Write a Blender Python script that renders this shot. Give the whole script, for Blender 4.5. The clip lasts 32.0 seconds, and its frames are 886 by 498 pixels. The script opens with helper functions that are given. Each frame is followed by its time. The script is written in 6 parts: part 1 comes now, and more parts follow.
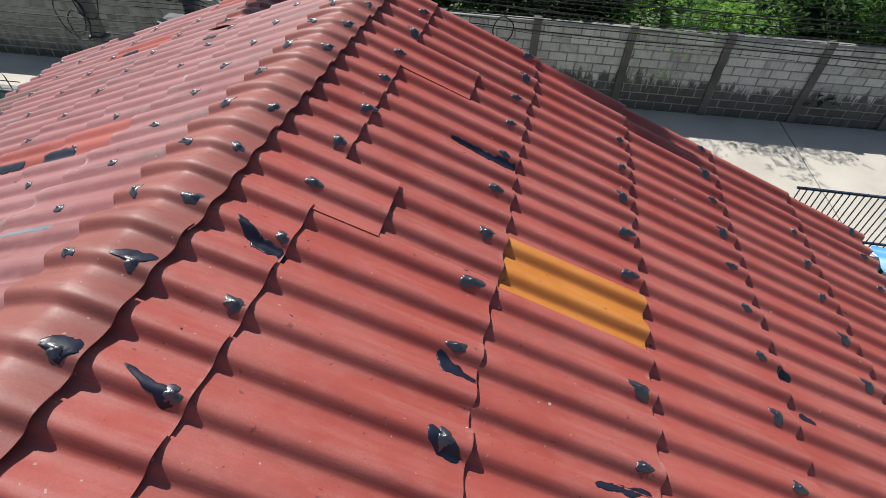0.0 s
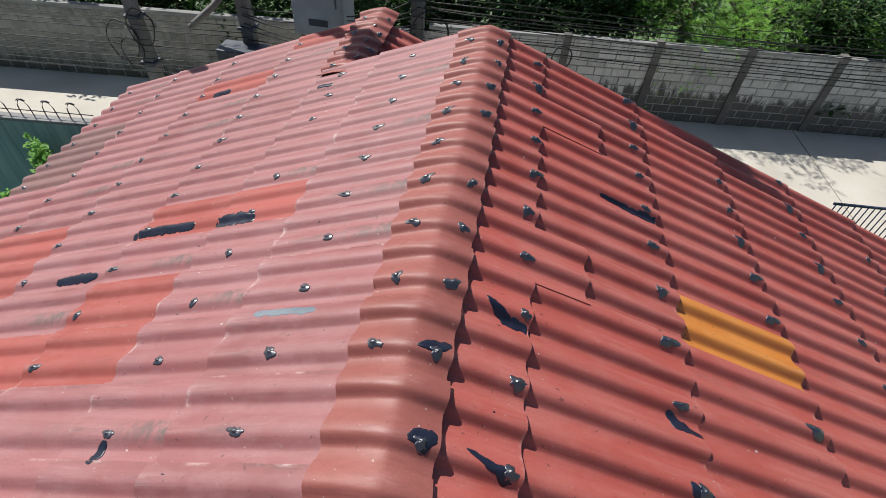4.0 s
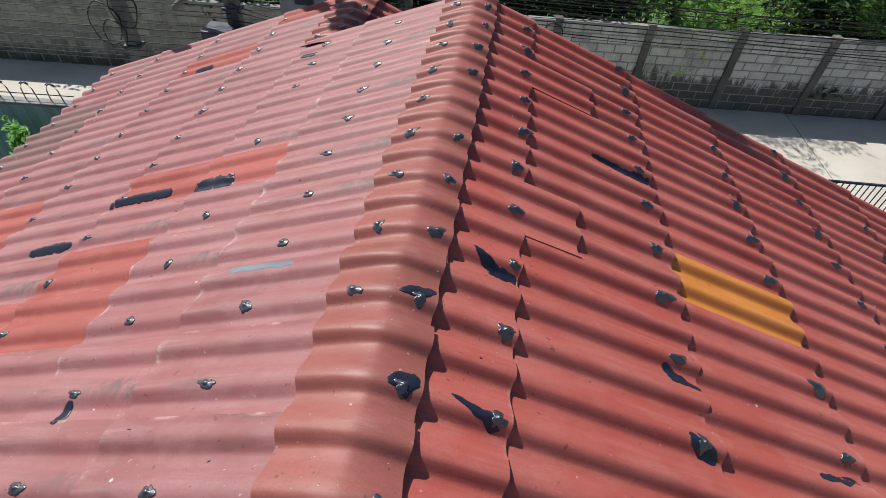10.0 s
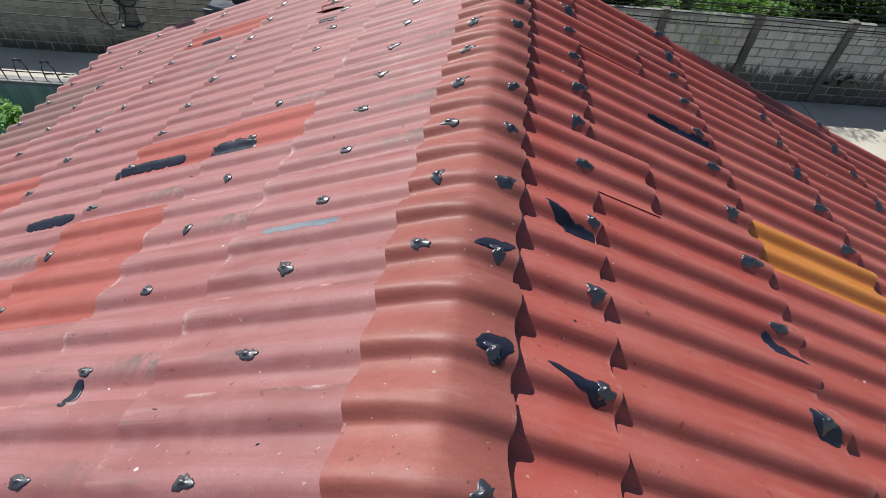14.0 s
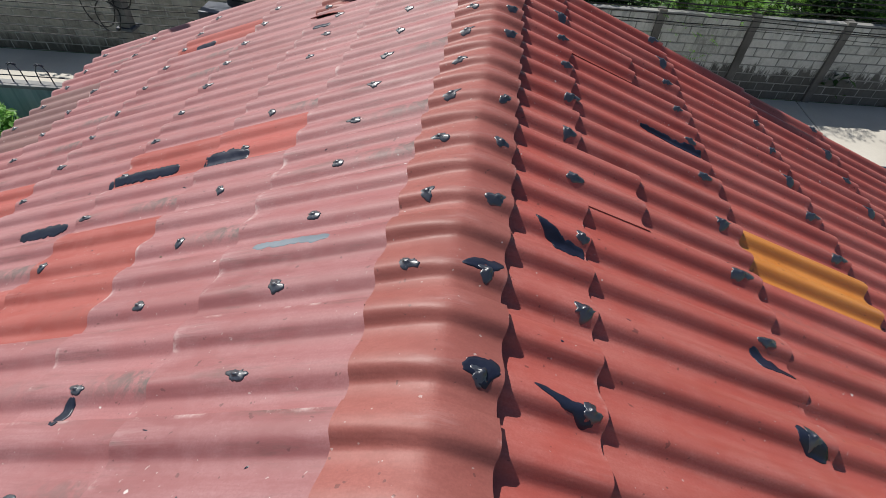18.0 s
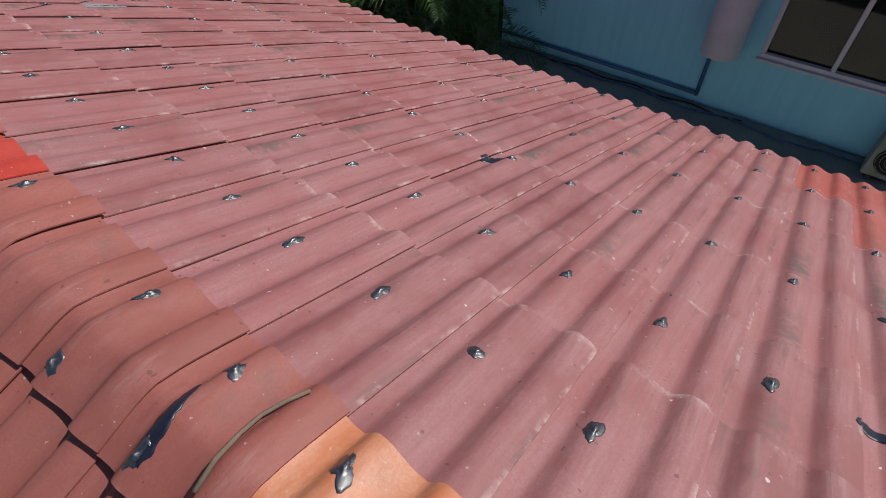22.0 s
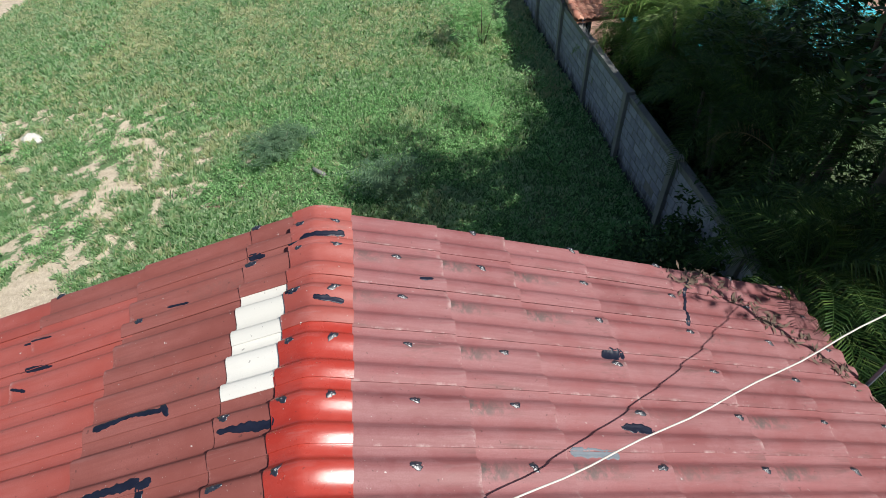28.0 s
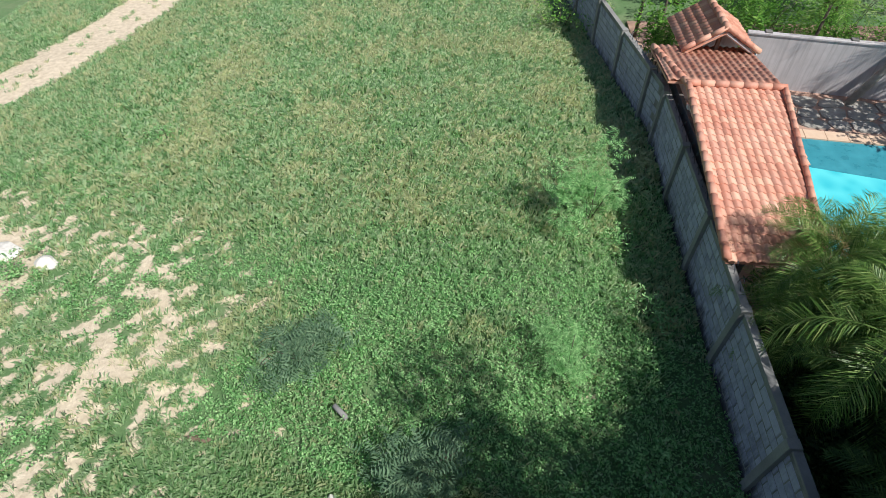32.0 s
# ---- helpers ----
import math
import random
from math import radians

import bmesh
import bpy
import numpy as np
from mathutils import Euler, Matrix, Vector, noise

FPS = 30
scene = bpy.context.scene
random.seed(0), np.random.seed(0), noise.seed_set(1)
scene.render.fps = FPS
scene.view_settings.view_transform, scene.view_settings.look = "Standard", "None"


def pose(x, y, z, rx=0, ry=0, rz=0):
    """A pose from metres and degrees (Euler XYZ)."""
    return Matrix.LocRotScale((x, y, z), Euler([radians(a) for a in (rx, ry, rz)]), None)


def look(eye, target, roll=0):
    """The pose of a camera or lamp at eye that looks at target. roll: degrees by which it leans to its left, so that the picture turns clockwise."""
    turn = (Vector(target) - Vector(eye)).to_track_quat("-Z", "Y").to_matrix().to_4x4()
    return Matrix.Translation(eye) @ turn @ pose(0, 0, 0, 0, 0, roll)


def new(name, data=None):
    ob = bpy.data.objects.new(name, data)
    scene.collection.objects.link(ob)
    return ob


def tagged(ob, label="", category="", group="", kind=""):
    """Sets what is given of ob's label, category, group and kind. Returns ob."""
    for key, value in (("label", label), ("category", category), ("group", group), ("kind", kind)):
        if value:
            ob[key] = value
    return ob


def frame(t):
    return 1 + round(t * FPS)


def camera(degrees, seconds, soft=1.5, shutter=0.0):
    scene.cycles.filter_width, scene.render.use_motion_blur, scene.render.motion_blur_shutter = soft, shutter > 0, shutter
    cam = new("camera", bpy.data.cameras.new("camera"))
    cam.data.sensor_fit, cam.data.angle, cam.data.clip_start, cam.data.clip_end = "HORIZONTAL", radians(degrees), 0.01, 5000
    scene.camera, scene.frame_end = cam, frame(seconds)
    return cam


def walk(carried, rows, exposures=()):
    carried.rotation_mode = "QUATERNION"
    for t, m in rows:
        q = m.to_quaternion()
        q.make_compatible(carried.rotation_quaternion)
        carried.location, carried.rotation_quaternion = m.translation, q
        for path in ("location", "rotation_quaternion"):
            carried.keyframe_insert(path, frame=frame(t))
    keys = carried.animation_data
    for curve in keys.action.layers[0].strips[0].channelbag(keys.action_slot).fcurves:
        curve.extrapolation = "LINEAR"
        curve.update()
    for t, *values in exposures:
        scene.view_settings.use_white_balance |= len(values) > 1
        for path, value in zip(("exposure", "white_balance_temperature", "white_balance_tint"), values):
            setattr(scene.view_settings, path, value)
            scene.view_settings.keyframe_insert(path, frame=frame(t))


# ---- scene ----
cam = camera(79.4, 32.0, 0.85)
PATH = [
    (0, (1.644, -0.324, 6.784), (1.405, 1.056, 5.356), 3.1),
    (0.5, (1.505, -0.355, 6.776), (1.281, 1.026, 5.347), 3.3),
    (1, (1.316, -0.376, 6.815), (1.107, 1.005, 5.383), 3.5),
    (1.5, (1.16, -0.366, 6.891), (0.962, 1.014, 5.457), 3.7),
    (2, (1.047, -0.351, 7.002), (0.857, 1.024, 5.562), 3.8),
    (2.5, (0.901, -0.344, 7.112), (0.721, 1.031, 5.671), 4.0),
    (3, (0.693, -0.378, 7.174), (0.526, 1.0, 5.734), 4.3),
    (3.5, (0.422, -0.433, 7.228), (0.266, 0.94, 5.782), 4.4),
    (4, (0.27, -0.486, 7.284), (0.122, 0.886, 5.837), 4.5),
    (4.5, (0.25, -0.518, 7.33), (0.107, 0.852, 5.879), 4.6),
    (6.5, (0.311, -0.509, 7.25), (0.171, 0.86, 5.799), 4.4),
    (7, (0.315, -0.524, 7.228), (0.177, 0.847, 5.777), 4.3),
    (7.5, (0.372, -0.547, 7.203), (0.236, 0.823, 5.753), 4.4),
    (8, (0.339, -0.548, 7.168), (0.205, 0.821, 5.716), 4.4),
    (8.5, (0.346, -0.564, 7.124), (0.212, 0.808, 5.675), 4.4),
    (9, (0.339, -0.567, 7.1), (0.206, 0.804, 5.65), 4.4),
    (9.5, (0.331, -0.574, 7.039), (0.2, 0.797, 5.589), 4.3),
    (10, (0.356, -0.574, 7.004), (0.226, 0.799, 5.556), 4.3),
    (10.5, (0.342, -0.558, 6.978), (0.214, 0.814, 5.528), 4.4),
    (11, (0.286, -0.576, 6.948), (0.162, 0.795, 5.498), 4.5),
    (11.5, (0.23, -0.563, 6.873), (0.108, 0.812, 5.425), 4.5),
    (12, (0.22, -0.545, 6.786), (0.101, 0.831, 5.34), 4.5),
    (12.5, (0.202, -0.526, 6.75), (0.085, 0.849, 5.303), 4.6),
    (13, (0.13, -0.51, 6.704), (0.016, 0.868, 5.259), 4.6),
    (13.5, (0.093, -0.515, 6.619), (-0.018, 0.865, 5.175), 4.6),
    (14, (0.031, -0.52, 6.571), (-0.078, 0.86, 5.128), 4.6),
    (14.5, (0.097, -0.483, 6.517), (-0.014, 0.897, 5.074), 4.6),
    (16.5, (0.154, -0.519, 6.53), (0.045, 0.859, 5.084), 4.5),
    (17, (0.157, -0.499, 6.559), (0.051, 0.877, 5.112), 4.6),
    (17.5, (0.119, -0.476, 6.588), (0.016, 0.898, 5.139), 4.6),
    (18, (0.057, -0.459, 6.643), (-0.045, 0.913, 5.191), 4.7),
    (18.5, (0.033, -0.436, 6.678), (-0.111, 0.929, 5.223), 4.8),
    (19, (0.096, -0.414, 6.659), (-0.207, 0.918, 5.198), 4.8),
    (19.5, (-0.026, -0.419, 6.627), (-0.591, 0.813, 5.157), 5.3),
    (20, (-0.07, -0.449, 6.619), (-0.985, 0.524, 5.131), 5.2),
    (20.5, (0.061, -0.469, 6.673), (-1.126, 0.085, 5.162), 3.3),
    (21, (0.072, -0.461, 6.701), (-1.226, -0.351, 5.184), 2.2),
    (21.5, (0.057, -0.409, 6.605), (-1.183, -0.822, 5.092), -0.1),
    (22, (0.022, -0.389, 6.489), (-0.983, -1.218, 4.972), -3.1),
    (22.5, (0.067, -0.631, 6.84), (-0.843, -1.582, 5.334), -2.7),
    (23, (0.101, -0.755, 7.339), (-0.746, -1.78, 5.845), -3.3),
    (23.5, (-0.017, -0.728, 7.896), (-0.837, -1.798, 6.418), -3.9),
    (24, (-0.117, -0.705, 7.969), (-0.727, -1.914, 6.497), -4.5),
    (24.5, (-0.091, -0.769, 7.911), (-0.576, -2.039, 6.444), -5.1),
    (25, (0.042, -1.015, 7.905), (-0.369, -2.297, 6.426), -4.4),
    (25.5, (-0.019, -1.676, 7.958), (-0.403, -3.002, 6.511), -3.1),
    (27.5, (-0.621, -3.636, 8.003), (-0.791, -5.011, 6.56), -4.2),
    (28, (-0.869, -4.52, 8.146), (-0.985, -5.894, 6.697), -4.1),
    (28.5, (-1.064, -5.345, 8.311), (-1.025, -6.734, 6.872), -3.4),
    (29, (-1.274, -5.991, 8.543), (-1.171, -7.371, 7.098), -3.3),
    (29.5, (-1.369, -6.81, 8.672), (-1.24, -8.188, 7.228), -3.0),
    (30, (-1.493, -7.946, 8.864), (-1.349, -9.322, 7.42), -2.8),
    (30.5, (-1.482, -9.034, 9.098), (-1.334, -10.401, 7.646), -2.4),
    (31, (-1.46, -10.049, 9.32), (-1.309, -11.407, 7.86), -2.0),
    (31.5, (-1.495, -10.613, 9.453), (-1.335, -11.974, 7.996), -1.9),
    (32, (-1.448, -10.793, 9.549), (-1.286, -12.151, 8.091), -1.7),
]
walk(cam, [(t, look(eye, target, roll)) for t, eye, target, roll in PATH],
     ((0.0, 0.24), (8.0, 0.18), (18.5, 0.1), (20.0, -0.16), (22.0, -0.22), (24.0, -0.1), (28.0, 0.0), (29.5, 0.27), (32.0, 0.2)))

# ---------- sky, sun ----------
SUN_FROM = Vector((-0.665, 0.505, 1.0)).normalized()
world = bpy.data.worlds.new("sky")
scene.world = world
world.use_nodes = True
wn = world.node_tree
wn.nodes.clear()
sky = wn.nodes.new("ShaderNodeTexSky")
sky.sky_type = "NISHITA"
sky.sun_disc = False
sky.sun_elevation = math.asin(SUN_FROM.z)
sky.sun_rotation = math.atan2(SUN_FROM.x, SUN_FROM.y)
sky.air_density, sky.dust_density, sky.ozone_density = 1.0, 1.0, 1.0
back = wn.nodes.new("ShaderNodeBackground")
back.inputs["Strength"].default_value = 0.07
wout = wn.nodes.new("ShaderNodeOutputWorld")
wn.links.new(sky.outputs[0], back.inputs[0])
wn.links.new(back.outputs[0], wout.inputs[0])
sun = new("sun", bpy.data.lights.new("sun", "SUN"))
sun.data.energy = 5.0
sun.data.angle = radians(0.53)
sun.data.color = (1.0, 0.965, 0.91)
sun.matrix_world = look(SUN_FROM * 60, (0, 0, 0))

# ---------- material helpers ----------
def mat(name, color, rough=0.7, metal=0.0, spec=0.5):
    m = bpy.data.materials.new(name)
    m.use_nodes = True
    b = m.node_tree.nodes["Principled BSDF"]
    b.inputs["Base Color"].default_value = (*color, 1)
    b.inputs["Roughness"].default_value = rough
    b.inputs["Metallic"].default_value = metal
    b.inputs["Specular IOR Level"].default_value = spec
    return m


class Nodes:
    """Short hand for building a node tree on a Principled material."""

    def __init__(self, m):
        self.t = m.node_tree
        self.b = self.t.nodes["Principled BSDF"]

    def node(self, kind, **inputs):
        n = self.t.nodes.new(kind)
        for k, v in inputs.items():
            self.put(n.inputs[k.replace("_", " ")], v)
        return n

    def put(self, socket, v):
        if hasattr(v, "links"):
            self.t.links.new(v, socket)
        else:
            socket.default_value = v

    def coords(self, scale=(1, 1, 1), space="Object"):
        c = self.node("ShaderNodeTexCoord")
        p = self.node("ShaderNodeMapping")
        self.put(p.inputs["Vector"], c.outputs[space])
        p.inputs["Scale"].default_value = scale
        return p.outputs[0]

    def world(self, scale=(1, 1, 1)):
        g = self.node("ShaderNodeNewGeometry")
        p = self.node("ShaderNodeMapping")
        self.put(p.inputs["Vector"], g.outputs["Position"])
        p.inputs["Scale"].default_value = scale
        return p.outputs[0]

    def noise(self, vec, scale, detail=4, rough=0.55, distort=0.0):
        n = self.node("ShaderNodeTexNoise", Scale=scale, Detail=detail, Roughness=rough, Distortion=distort)
        self.put(n.inputs["Vector"], vec)
        return n.outputs["Fac"]

    def ramp(self, fac, stops):
        r = self.node("ShaderNodeValToRGB")
        self.put(r.inputs[0], fac)
        e = r.color_ramp.elements
        while len(e) < len(stops):
            e.new(0.5)
        for el, (p, c) in zip(e, stops):
            el.position = p
            el.color = (*c, 1) if len(c) == 3 else c
        return r.outputs[0]

    def step(self, fac, lo, hi, a=0.0, b=1.0):
        r = self.node("ShaderNodeMapRange")
        for k, v in (("Value", fac), ("From Min", lo), ("From Max", hi), ("To Min", a), ("To Max", b)):
            self.put(r.inputs[k], v)
        return r.outputs[0]

    def mix(self, fac, a, b, mode="MIX"):
        n = self.t.nodes.new("ShaderNodeMix")
        n.data_type, n.blend_type = "RGBA", mode
        for s, v in ((n.inputs[0], fac), (n.inputs[6], a), (n.inputs[7], b)):
            if not hasattr(v, "links") and not isinstance(v, (int, float)):
                v = (*v, 1) if len(v) == 3 else v
            self.put(s, v)
        return n.outputs[2]

    def math(self, op, a, b=0.0):
        n = self.t.nodes.new("ShaderNodeMath")
        n.operation = op
        self.put(n.inputs[0], a)
        self.put(n.inputs[1], b)
        return n.outputs[0]

    def random(self):
        return self.node("ShaderNodeObjectInfo").outputs["Random"]

    def island(self):
        return self.node("ShaderNodeNewGeometry").outputs["Random Per Island"]

    def bump(self, h, strength=0.3, dist=0.01):
        n = self.node("ShaderNodeBump", Strength=strength, Distance=dist)
        self.put(n.inputs["Height"], h)
        self.put(self.b.inputs["Normal"], n.outputs[0])

    def color(self, c):
        self.put(self.b.inputs["Base Color"], c)

    def rough(self, c):
        self.put(self.b.inputs["Roughness"], c)


def worn(name, base, dark, light, rough=0.6, scale=2.0, fine=30.0, bump=0.15, dist=0.004, spec=0.4):
    """A plain worn surface: two scales of variation and a fine relief."""
    m = mat(name, base, rough, spec=spec)
    n = Nodes(m)
    p = n.world()
    big = n.noise(p, scale, 5, 0.6)
    small = n.noise(p, fine, 3, 0.6)
    c = n.ramp(big, [(0.3, dark), (0.5, base), (0.72, light)])
    n.color(n.mix(n.step(small, 0.35, 0.75, 0.0, 0.35), c, dark))
    n.rough(n.step(big, 0.3, 0.7, rough - 0.08, min(1, rough + 0.1)))
    n.bump(small, bump, dist)
    return m


def roof_paint(name, base, dark, light, dusty, rough=0.5, grime=0.5, chalk=0.35, spec=0.55):
    """Painted fibre-cement: tile-by-tile tone, dusty wash, dark streaks down the slope, specks of lost paint."""
    m = mat(name, base, rough, spec=spec)
    n = Nodes(m)
    r = n.random()
    w = n.world()
    along = n.coords((1.2, 9, 9))
    tone = n.ramp(r, [(0.0, dark), (0.45, base), (0.6, base), (1.0, light)])
    wash = n.noise(w, 1.6, 5, 0.65)
    c = n.mix(n.step(wash, 0.42, 0.62, 0.0, 0.75), tone, dusty)
    patch = n.noise(n.coords((2.2, 5, 5)), 1.0, 5, 0.6, 0.6)
    c = n.mix(n.step(patch, 0.48, 0.58, 0.0, 0.5), c, dusty)
    drift = n.noise(n.coords((2.0, 40, 40)), 1.0, 4, 0.6, 0.2)
    c = n.mix(n.step(drift, 0.42, 0.66, 0.0, 0.5), c, dark)
    streak = n.noise(along, 1.5, 6, 0.7, 0.4)
    blot = n.noise(w, 2.3, 3, 0.5)
    sm = n.math("MULTIPLY", n.step(streak, 0.5, 0.66), n.step(blot, 0.46, 0.58))
    c = n.mix(n.math("MULTIPLY", sm, grime * 0.6), c, (0.085, 0.062, 0.052))
    speck = n.noise(w, 42, 2, 0.5)
    c = n.mix(n.step(speck, 0.73, 0.75, 0.0, 0.7), c, (0.50, 0.42, 0.40))
    spot = n.noise(w, 27, 2, 0.5)
    c = n.mix(n.step(spot, 0.285, 0.265, 0.0, 0.6), c, (0.05, 0.03, 0.028))
    fine = n.noise(w, 110, 4, 0.65)
    c = n.mix(n.step(fine, 0.35, 0.66, 0.0, 0.5), c, dark)
    g = n.node("ShaderNodeTexCoord").outputs["Generated"]
    sp = n.node("ShaderNodeSeparateXYZ")
    n.put(sp.inputs[0], g)
    chip = n.noise(w, 5.5, 6, 0.75)
    rim = n.math("MAXIMUM", n.step(sp.outputs[0], 0.965, 0.99), n.step(sp.outputs[1], 0.045, 0.01))
    tail = n.math("MULTIPLY", rim, n.step(chip, 0.52, 0.66, 0.0, chalk))
    c = n.mix(tail, c, (0.56, 0.43, 0.41))
    # pale roll crowns: rubbed paint, with the crest highlight put into the colour
    crest_noise = n.noise(n.coords((1.6, 26, 26)), 1.0, 5, 0.7, 0.3)
    crown = n.math("MULTIPLY", n.step(sp.outputs[2], 0.8, 0.97), n.step(crest_noise, 0.5, 0.66, 0.0, 0.55 * chalk))
    c = n.mix(crown, c, (0.52, 0.37, 0.36))
    fleck = n.noise(w, 19, 2, 0.5)
    c = n.mix(n.step(fleck, 0.77, 0.785, 0.0, 0.8), c, (0.62, 0.56, 0.54))
    # grey-black mould that settles in the valleys below the lap of some tiles
    lap = n.math("MULTIPLY", n.step(sp.outputs[0], 0.03, 0.14), n.step(sp.outputs[0], 0.7, 0.25))
    pick = n.step(n.math("FRACT", n.math("MULTIPLY", r, 7.31)), 0.6, 0.78)
    ragged = n.step(n.noise(n.coords((9, 7, 8)), 1.3, 6, 0.75, 0.5), 0.42, 0.6)
    band = n.math("MULTIPLY", n.step(sp.outputs[1], 0.44, 0.5), n.step(sp.outputs[1], 0.74, 0.66))
    mould = n.math("MULTIPLY", n.math("MULTIPLY", lap, pick), n.math("MULTIPLY", ragged, band))
    c = n.mix(n.math("MULTIPLY", mould, grime), c, (0.12, 0.088, 0.082))
    n.color(c)
    n.rough(n.step(wash, 0.3, 0.75, rough - 0.08, rough + 0.12))
    n.bump(n.noise(w, 75, 5, 0.7), 0.3, 0.003)
    return m


M = {}
M["pink"] = roof_paint("faded_red_roof_paint", (0.302, 0.108, 0.109), (0.234, 0.08, 0.082), (0.345, 0.134, 0.137), (0.35, 0.172, 0.178), 0.58, 0.95, 0.62, 0.5)
M["brick"] = roof_paint("brick_red_roof_paint", (0.395, 0.09, 0.072), (0.32, 0.068, 0.054), (0.42, 0.1, 0.082), (0.44, 0.155, 0.135), 0.46, 0.3, 0.25, 0.42)
M["red"] = roof_paint("red_roof_paint", (0.385, 0.086, 0.067), (0.34, 0.074, 0.058), (0.405, 0.094, 0.073), (0.41, 0.125, 0.108), 0.48, 0.3)
M["brown"] = roof_paint("brown_red_roof_paint", (0.285, 0.088, 0.073), (0.24, 0.074, 0.062), (0.31, 0.097, 0.08), (0.325, 0.118, 0.104), 0.6, 0.3, 0.35, 0.35)
M["cap"] = roof_paint("ridge_cap_paint", (0.285, 0.088, 0.074), (0.225, 0.068, 0.056), (0.31, 0.096, 0.08), (0.315, 0.108, 0.092), 0.52, 0.12, 0.32, 0.4)
M["bright"] = roof_paint("bright_red_gloss_paint", (0.45, 0.042, 0.026), (0.40, 0.036, 0.022), (0.48, 0.05, 0.03), (0.45, 0.07, 0.052), 0.25, 0.2, 0.3, 0.7)
M["orangered"] = roof_paint("orange_red_roof_paint", (0.36, 0.09, 0.076), (0.30, 0.074, 0.062), (0.38, 0.1, 0.086), (0.375, 0.135, 0.122), 0.68, 0.5, 0.5, 0.25)
M["grey"] = roof_paint("grey_weathered_tile", (0.20, 0.085, 0.08), (0.15, 0.07, 0.068), (0.23, 0.10, 0.09), (0.22, 0.12, 0.11), 0.65, 0.6)
M["orange"] = roof_paint("orange_plastic", (0.56, 0.20, 0.034), (0.50, 0.175, 0.03), (0.58, 0.21, 0.038), (0.60, 0.25, 0.06), 0.42, 0.15)
M["white"] = roof_paint("cream_white_tile", (0.78, 0.77, 0.71), (0.72, 0.71, 0.65), (0.82, 0.81, 0.75), (0.74, 0.73, 0.68), 0.6, 0.25)
M["bare"] = roof_paint("bare_orange_cement", (0.46, 0.155, 0.07), (0.40, 0.13, 0.055), (0.5, 0.175, 0.08), (0.54, 0.28, 0.19), 0.5, 0.2)


def tar_material():
    m = mat("black_sealant", (0.012, 0.013, 0.016), 0.28, spec=1.0)
    n = Nodes(m)
    w = n.world()
    f = n.noise(w, 75, 4, 0.6, 1.5)
    n.rough(n.step(f, 0.3, 0.7, 0.4, 0.52))
    n.b.inputs["Coat Weight"].default_value = 0.8
    n.b.inputs["Coat Roughness"].default_value = 0.36
    n.b.inputs["Coat IOR"].default_value = 1.7
    n.color(n.ramp(f, [(0.3, (0.008, 0.010, 0.02)), (0.75, (0.014, 0.017, 0.034))]))
    # brushed wrinkles
    v = n.noise(n.coords((60, 190, 120)), 1.0, 5, 0.7, 1.2)
    n.bump(v, 0.6, 0.002)
    return m


M["tar"] = tar_material()
M["tarflat"] = worn("spread_black_sealant", (0.012, 0.015, 0.032), (0.009, 0.011, 0.024), (0.016, 0.02, 0.042), 0.38, 12, 60)
M["tape"] = worn("grey_repair_tape", (0.17, 0.2, 0.23), (0.12, 0.15, 0.18), (0.22, 0.25, 0.28), 0.6)
M["concrete"] = worn("road_concrete", (0.50, 0.47, 0.41), (0.42, 0.39, 0.34), (0.56, 0.53, 0.47), 0.85, 0.7, 25, 0.2)
M["cement"] = worn("grey_cement", (0.25, 0.25, 0.245), (0.18, 0.18, 0.178), (0.32, 0.32, 0.31), 0.85, 1.2, 22, 0.3)
M["darkcement"] = worn("stained_dark_cement", (0.12, 0.115, 0.11), (0.07, 0.068, 0.065), (0.17, 0.165, 0.155), 0.9, 1.4, 22, 0.3)
M["metal"] = worn("painted_dark_iron", (0.05, 0.06, 0.08), (0.03, 0.035, 0.05), (0.08, 0.09, 0.11), 0.5, 6, 60)
M["cable"] = mat("black_cable", (0.012, 0.012, 0.013), 0.6)
M["rope"] = worn("white_rope", (0.72, 0.68, 0.62), (0.6, 0.56, 0.5), (0.8, 0.77, 0.7), 0.8, 20, 200)
M["whitepaint"] = worn("white_paint", (0.72, 0.73, 0.74), (0.62, 0.63, 0.64), (0.8, 0.8, 0.8), 0.5, 2, 40)
M["sand"] = worn("bare_sandy_soil", (0.45, 0.36, 0.26), (0.36, 0.28, 0.2), (0.55, 0.46, 0.34), 0.95, 2, 30, 0.6, 0.01)
M["wood"] = worn("weathered_wood", (0.16, 0.115, 0.085), (0.1, 0.07, 0.05), (0.22, 0.17, 0.13), 0.8, 8, 60)
M["plaster"] = worn("house_plaster", (0.6, 0.58, 0.53), (0.5, 0.48, 0.44), (0.68, 0.66, 0.6), 0.85, 1.5)


# ---------- mesh helpers ----------
def mesh_from(name, verts, faces, smooth=False):
    me = bpy.data.meshes.new(name)
    me.from_pydata([tuple(v) for v in verts], [], faces)
    me.update()
    if smooth:
        for p in me.polygons:
            p.use_smooth = True
    return me


def link(name, me, material=None, parent=None, m=None, label=""):
    ob = new(name, me)
    if material and not me.materials:
        me.materials.append(material)
    if parent:
        ob.parent = parent
    if m is not None:
        ob.matrix_local = m
    if label:
        ob["label"] = label
    return ob


